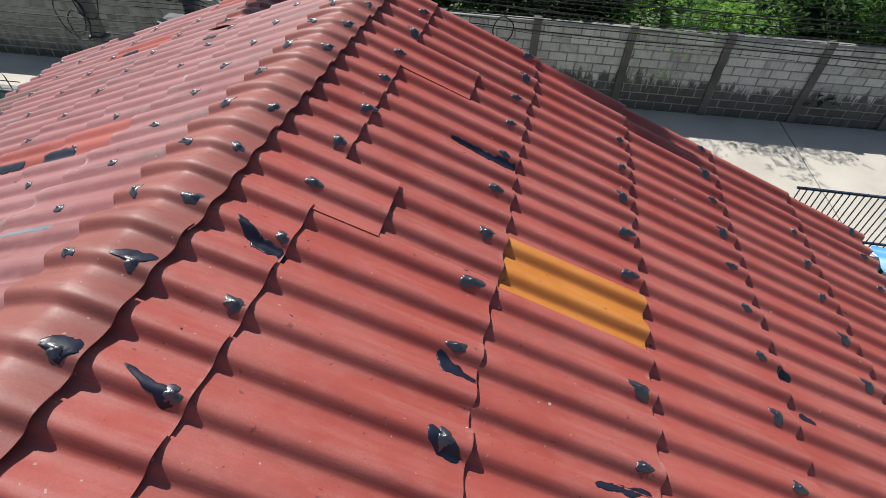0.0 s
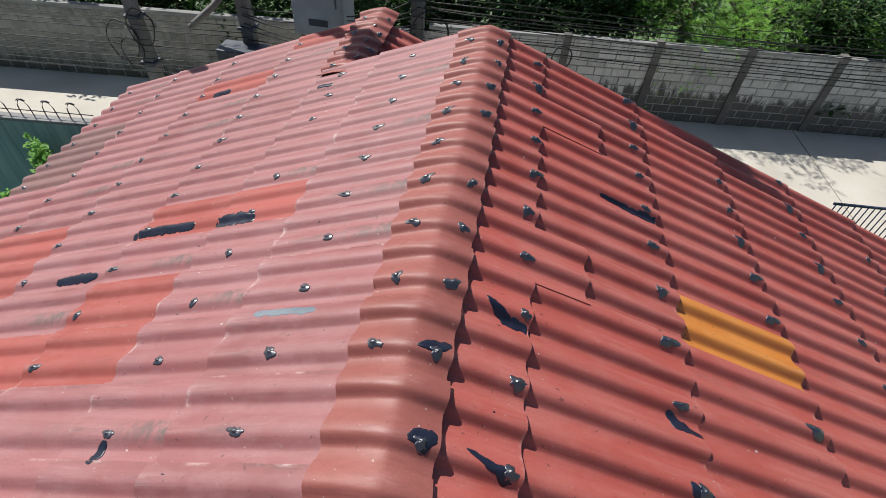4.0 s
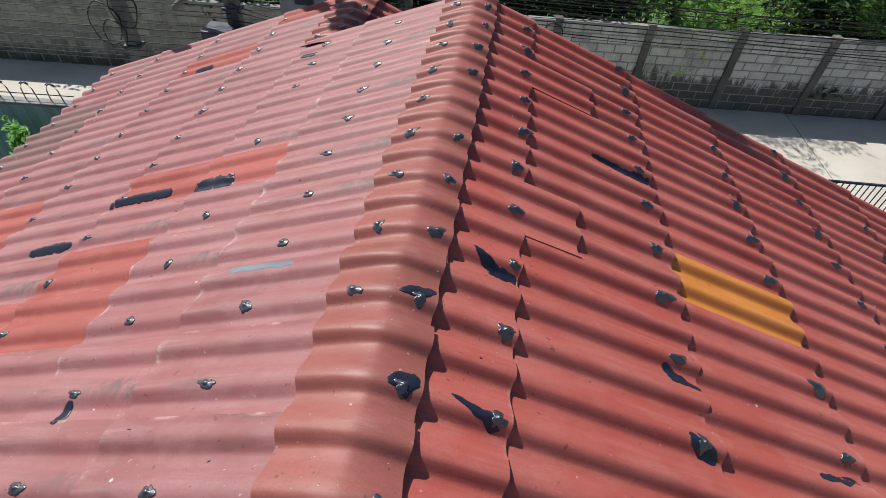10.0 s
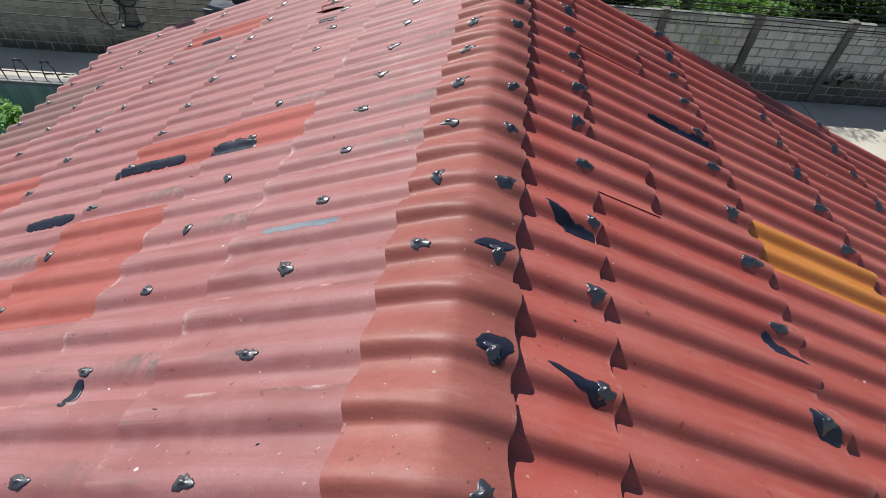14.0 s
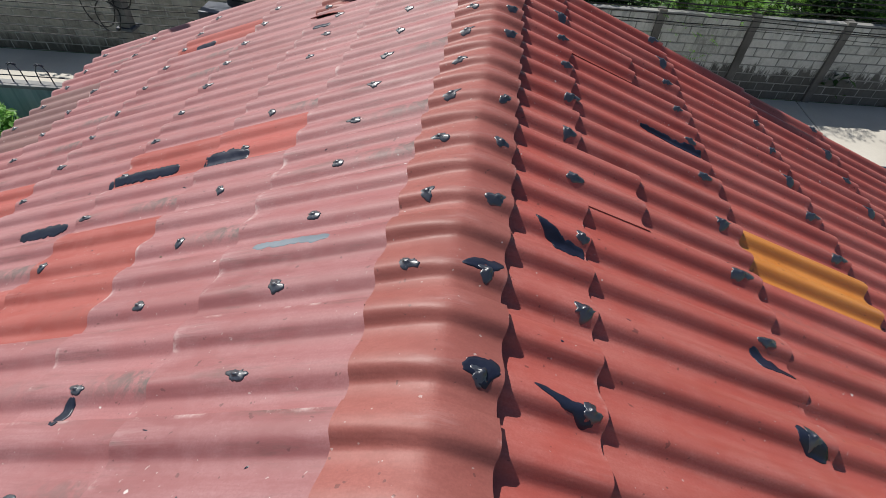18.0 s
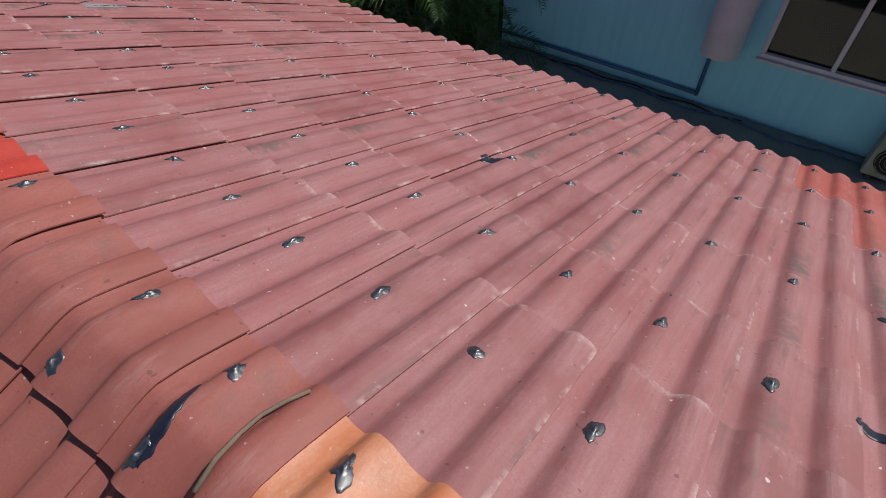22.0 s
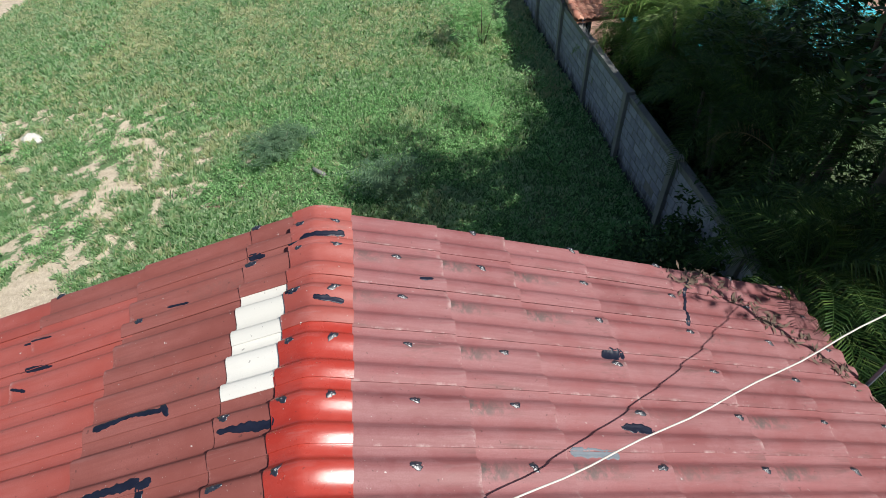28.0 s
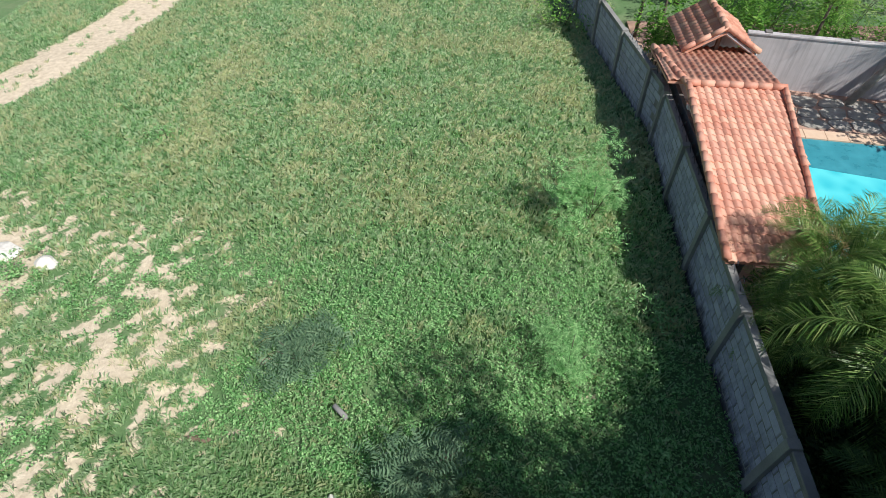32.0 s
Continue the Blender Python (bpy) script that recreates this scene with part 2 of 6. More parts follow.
def box_data(sx, sy, sz, bevel=0.0, base=True):
    bm = bmesh.new()
    bmesh.ops.create_cube(bm, size=1)
    bmesh.ops.scale(bm, vec=(sx, sy, sz), verts=bm.verts)
    if base:
        bmesh.ops.translate(bm, vec=(0, 0, sz / 2), verts=bm.verts)
    if bevel:
        bmesh.ops.bevel(bm, geom=bm.edges, offset=bevel, segments=2, affect="EDGES", profile=0.5)
    me = bpy.data.meshes.new("box")
    bm.to_mesh(me)
    bm.free()
    return me


def cyl_data(r, h, seg=16, r2=None, bevel=0.0):
    bm = bmesh.new()
    bmesh.ops.create_cone(bm, cap_ends=True, segments=seg, radius1=r, radius2=r if r2 is None else r2, depth=h)
    bmesh.ops.translate(bm, vec=(0, 0, h / 2), verts=bm.verts)
    if bevel:
        edges = [e for e in bm.edges if abs(e.verts[0].co.z - e.verts[1].co.z) < 1e-6]
        bmesh.ops.bevel(bm, geom=edges, offset=bevel, segments=2, affect="EDGES", profile=0.5)
    me = bpy.data.meshes.new("cyl")
    bm.to_mesh(me)
    bm.free()
    for p in me.polygons:
        p.use_smooth = abs(p.normal.z) < 0.9
    return me


def tube_data(points, r, seg=6, r_end=None):
    """A tube along a line of points."""
    pts = [Vector(p) for p in points]
    verts, faces = [], []
    n = len(pts)
    for i, p in enumerate(pts):
        d = (pts[min(i + 1, n - 1)] - pts[max(i - 1, 0)]).normalized()
        a = d.orthogonal().normalized() if abs(d.z) > 0.95 else d.cross(Vector((0, 0, 1))).normalized()
        b = d.cross(a)
        rr = r if r_end is None else r + (r_end - r) * i / (n - 1)
        for k in range(seg):
            an = 2 * math.pi * k / seg
            verts.append(p + (a * math.cos(an) + b * math.sin(an)) * rr)
    for i in range(n - 1):
        for k in range(seg):
            k2 = (k + 1) % seg
            faces.append((i * seg + k, i * seg + k2, (i + 1) * seg + k2, (i + 1) * seg + k))
    faces.append(tuple(range(seg))[::-1])
    faces.append(tuple(range((n - 1) * seg, n * seg)))
    return mesh_from("tube", verts, faces, True)


def empty(name, m=None):
    ob = new(name)
    ob.empty_display_size = 0.1
    if m is not None:
        ob.matrix_world = m
    return ob


def at(x, y, z, rz=0.0):
    return pose(x, y, z, 0, 0, rz)


# ---------- the roof's shape ----------
PITCH, TILE, ROLL = 0.225, 0.45, 0.033
FLANKS = {-1: (0.072, 0.15), 1: (0.058, 0.16)}  # south and north flank of a roll, west and east slope
AMP = {-1: 1.06, 1: 1.66}


def ridge_x(y):
    """The ridge drifts a hand's width west towards the south gable."""
    return 0.015 * min(0.0, y + 1.0)


def roof_z(x, y):
    """Height of the roll crests; the ridge sags to the north, the east slope flattens to the south."""
    sag = 0.035 * max(0.0, y - 0.5)
    r = ridge_x(y)
    if x < r:
        return 5.178 + 0.431 * x - sag * (1 + x / 6)
    return 5.165 + 0.431 * r - sag - min(max(0.335 + 0.0145 * y, 0.275), 0.39) * (x - r)


def crest(y, side=-1):
    """Height of the rolls across a tile, 0 to 1: a round crown, a steep south flank with a tight toe, a long easy north flank."""
    q = (y + 0.33 * PITCH) % PITCH - 0.33 * PITCH
    south, north = FLANKS[side]
    f, crown, toe = (min(1.0, q / north), 0.34, 0.4) if q >= 0 else (min(1.0, -q / south), 0.5, 0.2)
    slope = 1 / (1 - 0.5 * crown - 0.5 * toe)
    if f < crown:
        return 1 - 0.5 * slope * f * f / crown
    if f < 1 - toe:
        return 1 - slope * (f - 0.5 * crown)
    return 0.5 * slope * (1 - f) ** 2 / toe


SWELL = (0.0, 0.3, 0.65, 0.88, 1.0)


def swell(u, taper):
    """Height of a roll along a tile, least at the head, full at the tail."""
    return 1 - taper * (1 - u) ** 0.7


def roll_at(u, y, taper, side):
    """Height of the surface above the pan; towards the head the crown of each roll is pressed lower."""
    return ROLL * AMP[side] * (crest(y, side) - 1 - (1 - swell(u, taper)) * crest(y + 0.02, side) ** 3)


def sheet_data(y0, y1, length, thick=0.006, lift=0.016, taper=0.35, north=1):
    """One double-roll tile: head at x 0, tail at x length, rolls at y 0 and 0.225; the tail stands higher than the head."""
    ny = max(3, round((y1 - y0) / PITCH * 22))
    us = SWELL
    verts, faces = [], []
    for layer in (0, 1):
        for u in us:
            for j in range(ny + 1):
                y = y0 + (y1 - y0) * j / ny
                z = roll_at(u, north * y, taper, north) + lift * (u - 0.5) + north * 0.016 * (j / ny - 0.5)
                verts.append((u * length, y, z - thick * layer))
    n, k = ny + 1, len(us)
    for i in range(k - 1):
        for j in range(ny):
            a = i * n + j
            faces.append((a, a + n, a + n + 1, a + 1))
            b = k * n + a
            faces.append((b, b + 1, b + n + 1, b + n))
    off, last = k * n, (k - 1) * n
    rim = [(last + j, off + last + j, off + last + j + 1, last + j + 1) for j in range(ny)]
    rim += [(j, j + 1, off + j + 1, off + j) for j in range(ny)]
    for i in range(k - 1):
        rim.append((i * n, off + i * n, off + (i + 1) * n, (i + 1) * n))
        a = i * n + ny
        rim.append((a, a + n, off + a + n, off + a))
    for f in rim:
        # the cut edges have corners of their own, so that the shading breaks there
        b = len(verts)
        verts += [verts[v] for v in f]
        faces.append((b, b + 1, b + 2, b + 3))
    me = mesh_from("tile", verts, faces)
    top = (k - 1) * ny * 2
    for i, p in enumerate(me.polygons):
        p.use_smooth = i < top
    return me


def slope_frame(side, x_head, x_tail, y):
    """The frame of a tile: x runs down the slope, y north (west slope) or south (east slope), z out."""
    a = Vector((x_head, y, roof_z(x_head, y)))
    b = Vector((x_tail, y, roof_z(x_tail, y)))
    down = (b - a).normalized()
    e = 0.2
    xm = (x_head + x_tail) / 2
    along = Vector((0, 2 * e, roof_z(xm, y + e) - roof_z(xm, y - e))).normalized()
    if side > 0:
        zax = down.cross(along).normalized()
    else:
        zax = along.cross(down).normalized()
        along = -along
    yax = zax.cross(down)
    m = Matrix((down, yax, zax)).transposed().to_4x4()
    m.translation = a
    return m, (b - a).length


def dab_data(seed, side, amp, r=0.036):
    """A thin hand-spread dab of sealant that follows the crown of a roll, thicker over the screw head in its middle."""
    rnd = random.Random(seed)
    seg = 28
    ph = [rnd.uniform(0, 6.28) for _ in range(4)]
    turn, stretch = rnd.uniform(-0.5, 0.5), rnd.uniform(1.05, 1.6)
    rim = []
    for i in range(seg):
        a = 2 * math.pi * i / seg
        rim.append(1 + 0.2 * math.sin(2 * a + ph[0]) + 0.16 * math.sin(3 * a + ph[1]) + 0.1 * math.sin(5 * a + ph[2]) + rnd.uniform(-0.12, 0.1) + (rnd.uniform(0.15, 0.4) if rnd.random() < 0.04 else 0))
    rings = [(1.0, -0.003), (0.97, 0.0018), (0.8, 0.003), (0.62, 0.0042), (0.46, 0.0055), (0.34, 0.0075), (0.25, 0.0125), (0.13, 0.014)]
    verts, faces = [], []
    for n, (q, h) in enumerate(rings):
        for i in range(seg):
            a = 2 * math.pi * i / seg
            rr = r * q * (rim[i] if q > 0.4 else 1 + (rim[i] - 1) * 0.3)
            u, v = rr * stretch * math.cos(a), rr * math.sin(a)
            x, y = u * math.cos(turn) - v * math.sin(turn), u * math.sin(turn) + v * math.cos(turn)
            lump = 0.0016 * noise.noise((x * 150 + seed, y * 150, seed * 3.7)) if n > 1 else 0.0
            verts.append((x, y, h + lump - ROLL * amp * (1 - crest(side * y, side))))
    for i in range(len(rings) - 1):
        for j in range(seg):
            j2 = (j + 1) % seg
            faces.append((i * seg + j, i * seg + j2, (i + 1) * seg + j2, (i + 1) * seg + j))
    faces.append(tuple(range((len(rings) - 1) * seg, len(rings) * seg)))
    me = mesh_from("sealant", verts, faces, True)
    me.materials.append(M["tar"])
    return me


DABS = {-1: [dab_data(10 + i, -1, AMP[-1], 0.026 + 0.003 * (i % 3)) for i in range(10)],
        1: [dab_data(30 + i, 1, AMP[1], 0.028 + 0.004 * (i % 3)) for i in range(10)],
        0: [dab_data(50 + i, 1, 1.2, 0.028 + 0.004 * (i % 3)) for i in range(8)]}

# ---------- the house and its tiled roof ----------
def house_shell():
    house = empty("house")
    tagged(house, "single-storey plastered house under a red tiled gable roof", "house", kind="structure")
    t = 0.12
    for name, x, y, sx, sy, h in (("wall_west", -4.75, -1.0, t, 13.4, 2.95), ("wall_east", 4.75, -1.6, t, 12.2, 2.9),
                                  ("wall_south", 0, -7.6, 9.4, t, 2.9), ("wall_north", 0, 4.35, 9.4, t, 2.9)):
        link(name, box_data(sx, sy, h), M["plaster"], house, at(x, y, 0))
    for y in (-7.6, 4.35):
        top = [(x, roof_z(x, y) - 0.2) for x in (-4.7, -0.01, 0.01, 4.7)]
        prof = [(-4.7, 2.9)] + top + [(4.7, 2.9)]
        n = len(prof)
        verts = [(x, y - t / 2, z) for x, z in prof] + [(x, y + t / 2, z) for x, z in prof]
        faces = [tuple(range(n))[::-1], tuple(range(n, 2 * n))] + [(i, (i + 1) % n, n + (i + 1) % n, n + i) for i in range(n)]
        link("gable", mesh_from("gable", verts, faces), M["plaster"], house)
    for x in (-5.0, -4.0, -3.0, -2.0, -1.0, 1.1, 2.1, 3.0, 4.0, 5.0):
        a, b = Vector((x, -7.9, roof_z(x, -7.9) - 0.14)), Vector((x, 4.7, roof_z(x, 4.7) - 0.14))
        link("purlin", tube_data([a, (a + b) / 2 + Vector((0, 0, roof_z(x, -1.6) - 0.14 - (a.z + b.z) / 2)), b], 0.04, 4), M["metal"], house)
    link("ridge_beam", tube_data([(0, -7.9, 4.9), (0, 0, 4.9), (0, 4.7, 4.75)], 0.05, 4), M["metal"], house)
    return house


house = house_shell()

WEST_TAILS = [-1.13, -1.77, -2.56, -3.55, -4.5, -5.45]
EAST_TAILS = [0.61, 1.65, 2.58, 3.55, 4.47, 5.42]
WEST_SCREW = [-0.74, -1.48, -2.48, -3.47, -4.45, -5.25]
EAST_SCREW = [0.54, 1.5, 2.46, 3.39, 4.3, 5.22]
rng = random.Random(5)
tile_mesh = {}
LONG = {4: 0.95, 8: 1.15}  # two odd longer tiles below the ridge
TAPER, LIFT = {-1: 0.2, 1: 0.16}, {-1: 0.018, 1: 0.019}


def tile_for(side, course, kind, length):
    """The shared mesh of a course: whole tiles, and cut ones at the south verge."""
    key = (side, course, kind)
    if key not in tile_mesh:
        lo, hi = {"full": (-0.19, 0.32), "south": (0.0, 0.32)}[kind]
        if side < 0:
            lo, hi = -hi, -lo
        taper = TAPER[side]
        tile_mesh[key] = sheet_data(lo, hi, length, 0.006, LIFT[side], taper, side)
    return tile_mesh[key]


def west_paint(c, k):
    if (c, k) in {(1, 5), (2, 5), (2, 2), (2, 3), (3, 2), (4, 1), (4, 2), (4, 4), (4, 5), (5, 0), (5, 1), (5, 2)}:
        return "orangered"
    if (c, k) in {(5, 8), (5, 9), (5, 10)}:
        return "grey"
    if k >= 11 and rng.random() < 0.15:
        return "orangered"
    return "pink"


def east_paint(c, k):
    if (c, k) == (3, 4):
        return "orange"
    if c == 1 and k in (-15, -16):
        return "white"
    if (c, k) == (2, -12):
        return "bright"
    if k <= -3:
        if c == 1:
            return "brown"
        if (c, k) in {(2, -15), (2, -14), (2, -17), (2, -18), (3, -12), (3, -18), (2, -16), (2, -13)}:
            return "brown"
        return "red"
    return "brick"


def build_slope(side):
    name = "roof_slope_west" if side < 0 else "roof_slope_east"
    tails = WEST_TAILS if side < 0 else EAST_TAILS
    screws = WEST_SCREW if side < 0 else EAST_SCREW
    root = empty(name)
    tagged(root, "faded pinkish-red corrugated tile slope dotted with black sealant" if side < 0 else "brick-red corrugated tile slope with an orange sheet and black sealant",
           "roof", kind="structure")
    heads = [-0.06 if side < 0 else 0.06] + [t + (0.1 if side < 0 else -0.1) for t in tails[:-1]]
    for c, (h, t, s) in enumerate(zip(heads, tails, screws)):
        for k in range(-18, 14 if side < 0 else 11):
            if side < 0 and k > 10 and c == 0:
                continue
            if side < 0 and k > 10 and c == 1:
                h2 = -1.5
            else:
                h2 = h
            y = k * TILE
            t2 = t
            if side > 0 and c == 0 and k in LONG:
                t2 = LONG[k]
            shift = ridge_x(y) * max(0.0, 1 - h2 / 5.5) if side > 0 else 0.0
            fr, length = slope_frame(side, h2 + shift, t2 + shift, y)
            paint = west_paint(c, k) if side < 0 else east_paint(c + 1 if c + 1 < 9 else c, k)
            row = c if h2 == h and t2 == t else 10 + c if t2 == t else 30 + k
            base = tile_for(side, row, "south" if k == -18 else "full", length)
            key = (side, row, "south" if k == -18 else "full", paint)
            if key not in tile_mesh:
                me = base.copy()
                me.materials.clear()
                me.materials.append(M[paint])
                tile_mesh[key] = me
            jit = pose(rng.gauss(0, 0.006), rng.gauss(0, 0.003), 0.002 * (k % 2) + (0.012 if t2 != t else 0.0), rng.gauss(0, 0.15), rng.gauss(0, 0.1), rng.gauss(0, 0.25))
            tile = link("tile", tile_mesh[key], None, root, fr @ jit)
            if paint == "orange":
                tile["label"] = "orange plastic corrugated sheet"
            if paint == "white":
                tile["label"] = "unpainted cream-white tile"
            if paint == "bright":
                tile["label"] = "freshly painted bright red tile"
            # the sealed screw on the first roll; row by row on the east slope it changes from roll to roll
            half = PITCH if (side > 0 and c % 2 == 1) else 0.0
            worn_off = 0.8 if side > 0 and c > 0 and k < -8 else 0.03
            if paint in ("white", "orange") or rng.random() < worn_off:
                continue
            d = (s - h2) / (t2 - h2) * length
            top = roll_at(min(d / length, 1), 0.0, TAPER[side], side)
            lift = LIFT[side] * (d / length - 0.5)
            sealant = link("sealant", DABS[side][rng.randrange(10)], None, tile)
            yy = half if side > 0 else 0.0
            tip = side * 0.016 * ((yy + 0.19 if side > 0 else yy + 0.32) / 0.51 - 0.5)
            sealant.matrix_local = pose(d + rng.gauss(0, 0.012), yy, top + lift + tip + 0.001) @ Matrix.Diagonal((rng.uniform(0.9, 1.25), 1, 1, 1))
    return root


west = build_slope(-1)
east = build_slope(1)


# ---------- ridge caps ----------
def cap_data(y0=-0.19, y1=0.325):
    """A cap bent over the ridge that carries the rolls across; its north end lies over the next."""
    prof = []
    left, right = -0.29, 0.215
    for x in (left, left + 0.05, -0.16, -0.11, -0.07, -0.03, 0.0, 0.03, 0.07, 0.11, 0.16, right):
        # round the peak
        soft = math.sqrt(x * x + 0.07 * 0.07)
        slope = 0.431 if x < 0 else 0.36
        prof.append((x, -slope * (soft - 0.0)))
    ny = 46
    verts, faces = [], []
    n = len(prof)
    for layer in (0, 1):
        for j in range(ny + 1):
            y = y0 + (y1 - y0) * j / ny
            for i, (x, z) in enumerate(prof):
                nx = 0.36 if x > 0 else -0.36
                edge = min(1.0, abs(x) / 0.2)
                a = 1.3 * ROLL * (0.72 + 0.25 * edge) * crest(y, 1)
                out = a - ROLL + 0.011 - (0.007 * edge if x > 0 else 0.0) + 0.012 * (j / ny) - 0.006 * layer
                verts.append((x + nx * out * edge, y, z + out))
    step = (ny + 1) * n
    for j in range(ny):
        for i in range(n - 1):
            a = j * n + i
            faces.append((a, a + 1, a + n + 1, a + n))
            b = step + a
            faces.append((b, b + n, b + n + 1, b + 1))
    rim = []
    for j in range(ny):
        a = j * n
        rim.append((a, a + n, step + a + n, step + a))
        a = j * n + n - 1
        rim.append((a, step + a, step + a + n, a + n))
    for i in range(n - 1):
        rim.append((i, step + i, step + i + 1, i + 1))
        a = ny * n + i
        rim.append((a, a + 1, step + a + 1, step + a))
    for f in rim:
        b = len(verts)
        verts += [verts[v] for v in f]
        faces.append((b, b + 1, b + 2, b + 3))
    me = mesh_from("cap", verts, faces)
    for i, p in enumerate(me.polygons):
        p.use_smooth = i < len(me.polygons) and (i < ny * (n - 1) * 2)
    return me


CAP = cap_data()
cap_by_paint = {}


def cap_of(paint):
    if paint not in cap_by_paint:
        me = CAP.copy()
        me.materials.clear()
        me.materials.append(M[paint])
        cap_by_paint[paint] = me
    return cap_by_paint[paint]


def cap_top(x, y):
    """Height of the cap surface over the ridge line."""
    q = x - ridge_x(y)
    edge = min(1.0, abs(q) / 0.2)
    return roof_z(ridge_x(y) - 0.001, y) - (0.431 if q < 0 else 0.36) * math.sqrt(q * q + 0.0049) + 1.3 * ROLL * (0.72 + 0.25 * edge) * crest(y, 1) - ROLL + 0.027


def cap_lift(q):
    """Height of a roll's crown on the cap, from the ridge line."""
    edge = min(1.0, abs(q) / 0.2)
    return -(0.431 if q < 0 else 0.36) * math.sqrt(q * q + 0.0049) + 1.3 * ROLL * (0.72 + 0.25 * edge) - ROLL + 0.015 - (0.007 * edge if q > 0 else 0.0)


def cap_paint(k):
    if k == -2:
        return "bare"
    if k in (-7, -9, -11, -13, -14, -15):
        return "bright"
    if k <= -10:
        return "red"
    if k in (-3, -4, -5, -6, -8):
        return "brown"
    return "cap"


def build_ridge():
    ridge = empty("roof_ridge")
    tagged(ridge, "row of bent red ridge caps with sealed screws", "roof ridge", kind="structure")
    for k in range(-18, 11):
        y = k * TILE
        y = max(y, -7.93)
        z = roof_z(ridge_x(y) - 0.001, y)
        zt = (roof_z(0.0, y + 0.2) - roof_z(0.0, y - 0.2)) / 0.4
        paint = cap_paint(k)
        cap = link("ridge_cap", cap_of(paint), None, ridge, pose(ridge_x(y) + rng.gauss(0, 0.006), y, z, math.degrees(math.atan(zt)), 0, rng.gauss(0, 0.15)))
        if paint == "bright":
            cap["label"] = "freshly painted glossy bright red cap"
        for x in (-0.17, 0.145):
            if rng.random() < 0.1:
                continue
            s = link("sealant", DABS[0][rng.randrange(8)], None, cap)
            s.matrix_local = pose(x, 0, cap_lift(x), 0, 20 if x > 0 else -22, 0)
    return ridge


ridge = build_ridge()
# ---------- lower north wing: its ridge, east slope and gable ----------
def north_wing():
    wing = empty("roof_wing")
    tagged(wing, "short lower gable of the same red tiles in pole shade", "roof", kind="structure")
    for k in range(10, 14):
        y = k * TILE + 0.25
        zt = roof_z(-1.5, y) + 0.02
        cap = link("ridge_cap", cap_of("cap"), None, wing, pose(-1.5, y, zt, -1.5, 0, 0))
        for x in (-0.17, 0.145):
            s = link("sealant", DABS[0][k % 5], None, cap)
            s.matrix_local = pose(x, 0, cap_lift(x), 0, 20 if x > 0 else -22, 0)
        for h, t in ((0.05, 0.95), (0.85, 1.85), (1.75, 2.7)):
            if k == 10:
                continue
            yy = k * TILE
            z0 = roof_z(-1.5, yy) - 0.02
            me = tile_for(1, 20, "full", 1.05)
            if ("w", 1) not in tile_mesh:
                tile_mesh["w", 1] = me.copy()
                tile_mesh["w", 1].materials.clear()
                tile_mesh["w", 1].materials.append(M["brick"])
            link("tile", tile_mesh["w", 1], None, wing, pose(-1.5 + h, yy, z0 - 0.42 * h, 0, 22.8, 0))
    link("wall", box_data(7.0, 0.12, 2.6), M["plaster"], wing, at(-2.2, 5.9, 0))


north_wing()


# ---------- smears, tape and litter on the roof ----------
def on_roof(x, y, lift=0.0):
    """A point on the tile surface, rolls included."""
    side = -1 if x < 0 else 1
    tails = WEST_TAILS if x < 0 else EAST_TAILS
    i = next((j for j, t in enumerate(tails) if abs(x) <= abs(t)), 5)
    t = tails[i]
    h = 0.06 * side if i == 0 else tails[i - 1] - 0.1 * side
    u = min(1.0, max(0.0, (x - h) / (t - h)))
    q = (y + 0.13) % TILE + 0.06
    return roof_z(x, y) + 0.016 * (q / 0.51 - 0.5) + roll_at(u, y, TAPER[side], side) + LIFT[side] * (u - 0.5) + 0.005 + lift


bpy.context.view_layer.update()
DEPS = bpy.context.evaluated_depsgraph_get()


def top_at(x, y):
    """Height of the tiles and caps at x, y, without the dabs that lie on them."""
    z = 9.0
    for _ in range(4):
        hit, place, _n, _i, ob, _m = scene.ray_cast(DEPS, Vector((x, y, z)), Vector((0, 0, -1)))
        if not hit:
            return roof_z(x, y)
        if not ob.name.startswith("sealant"):
            return place.z
        z = place.z - 0.0005
    return place.z


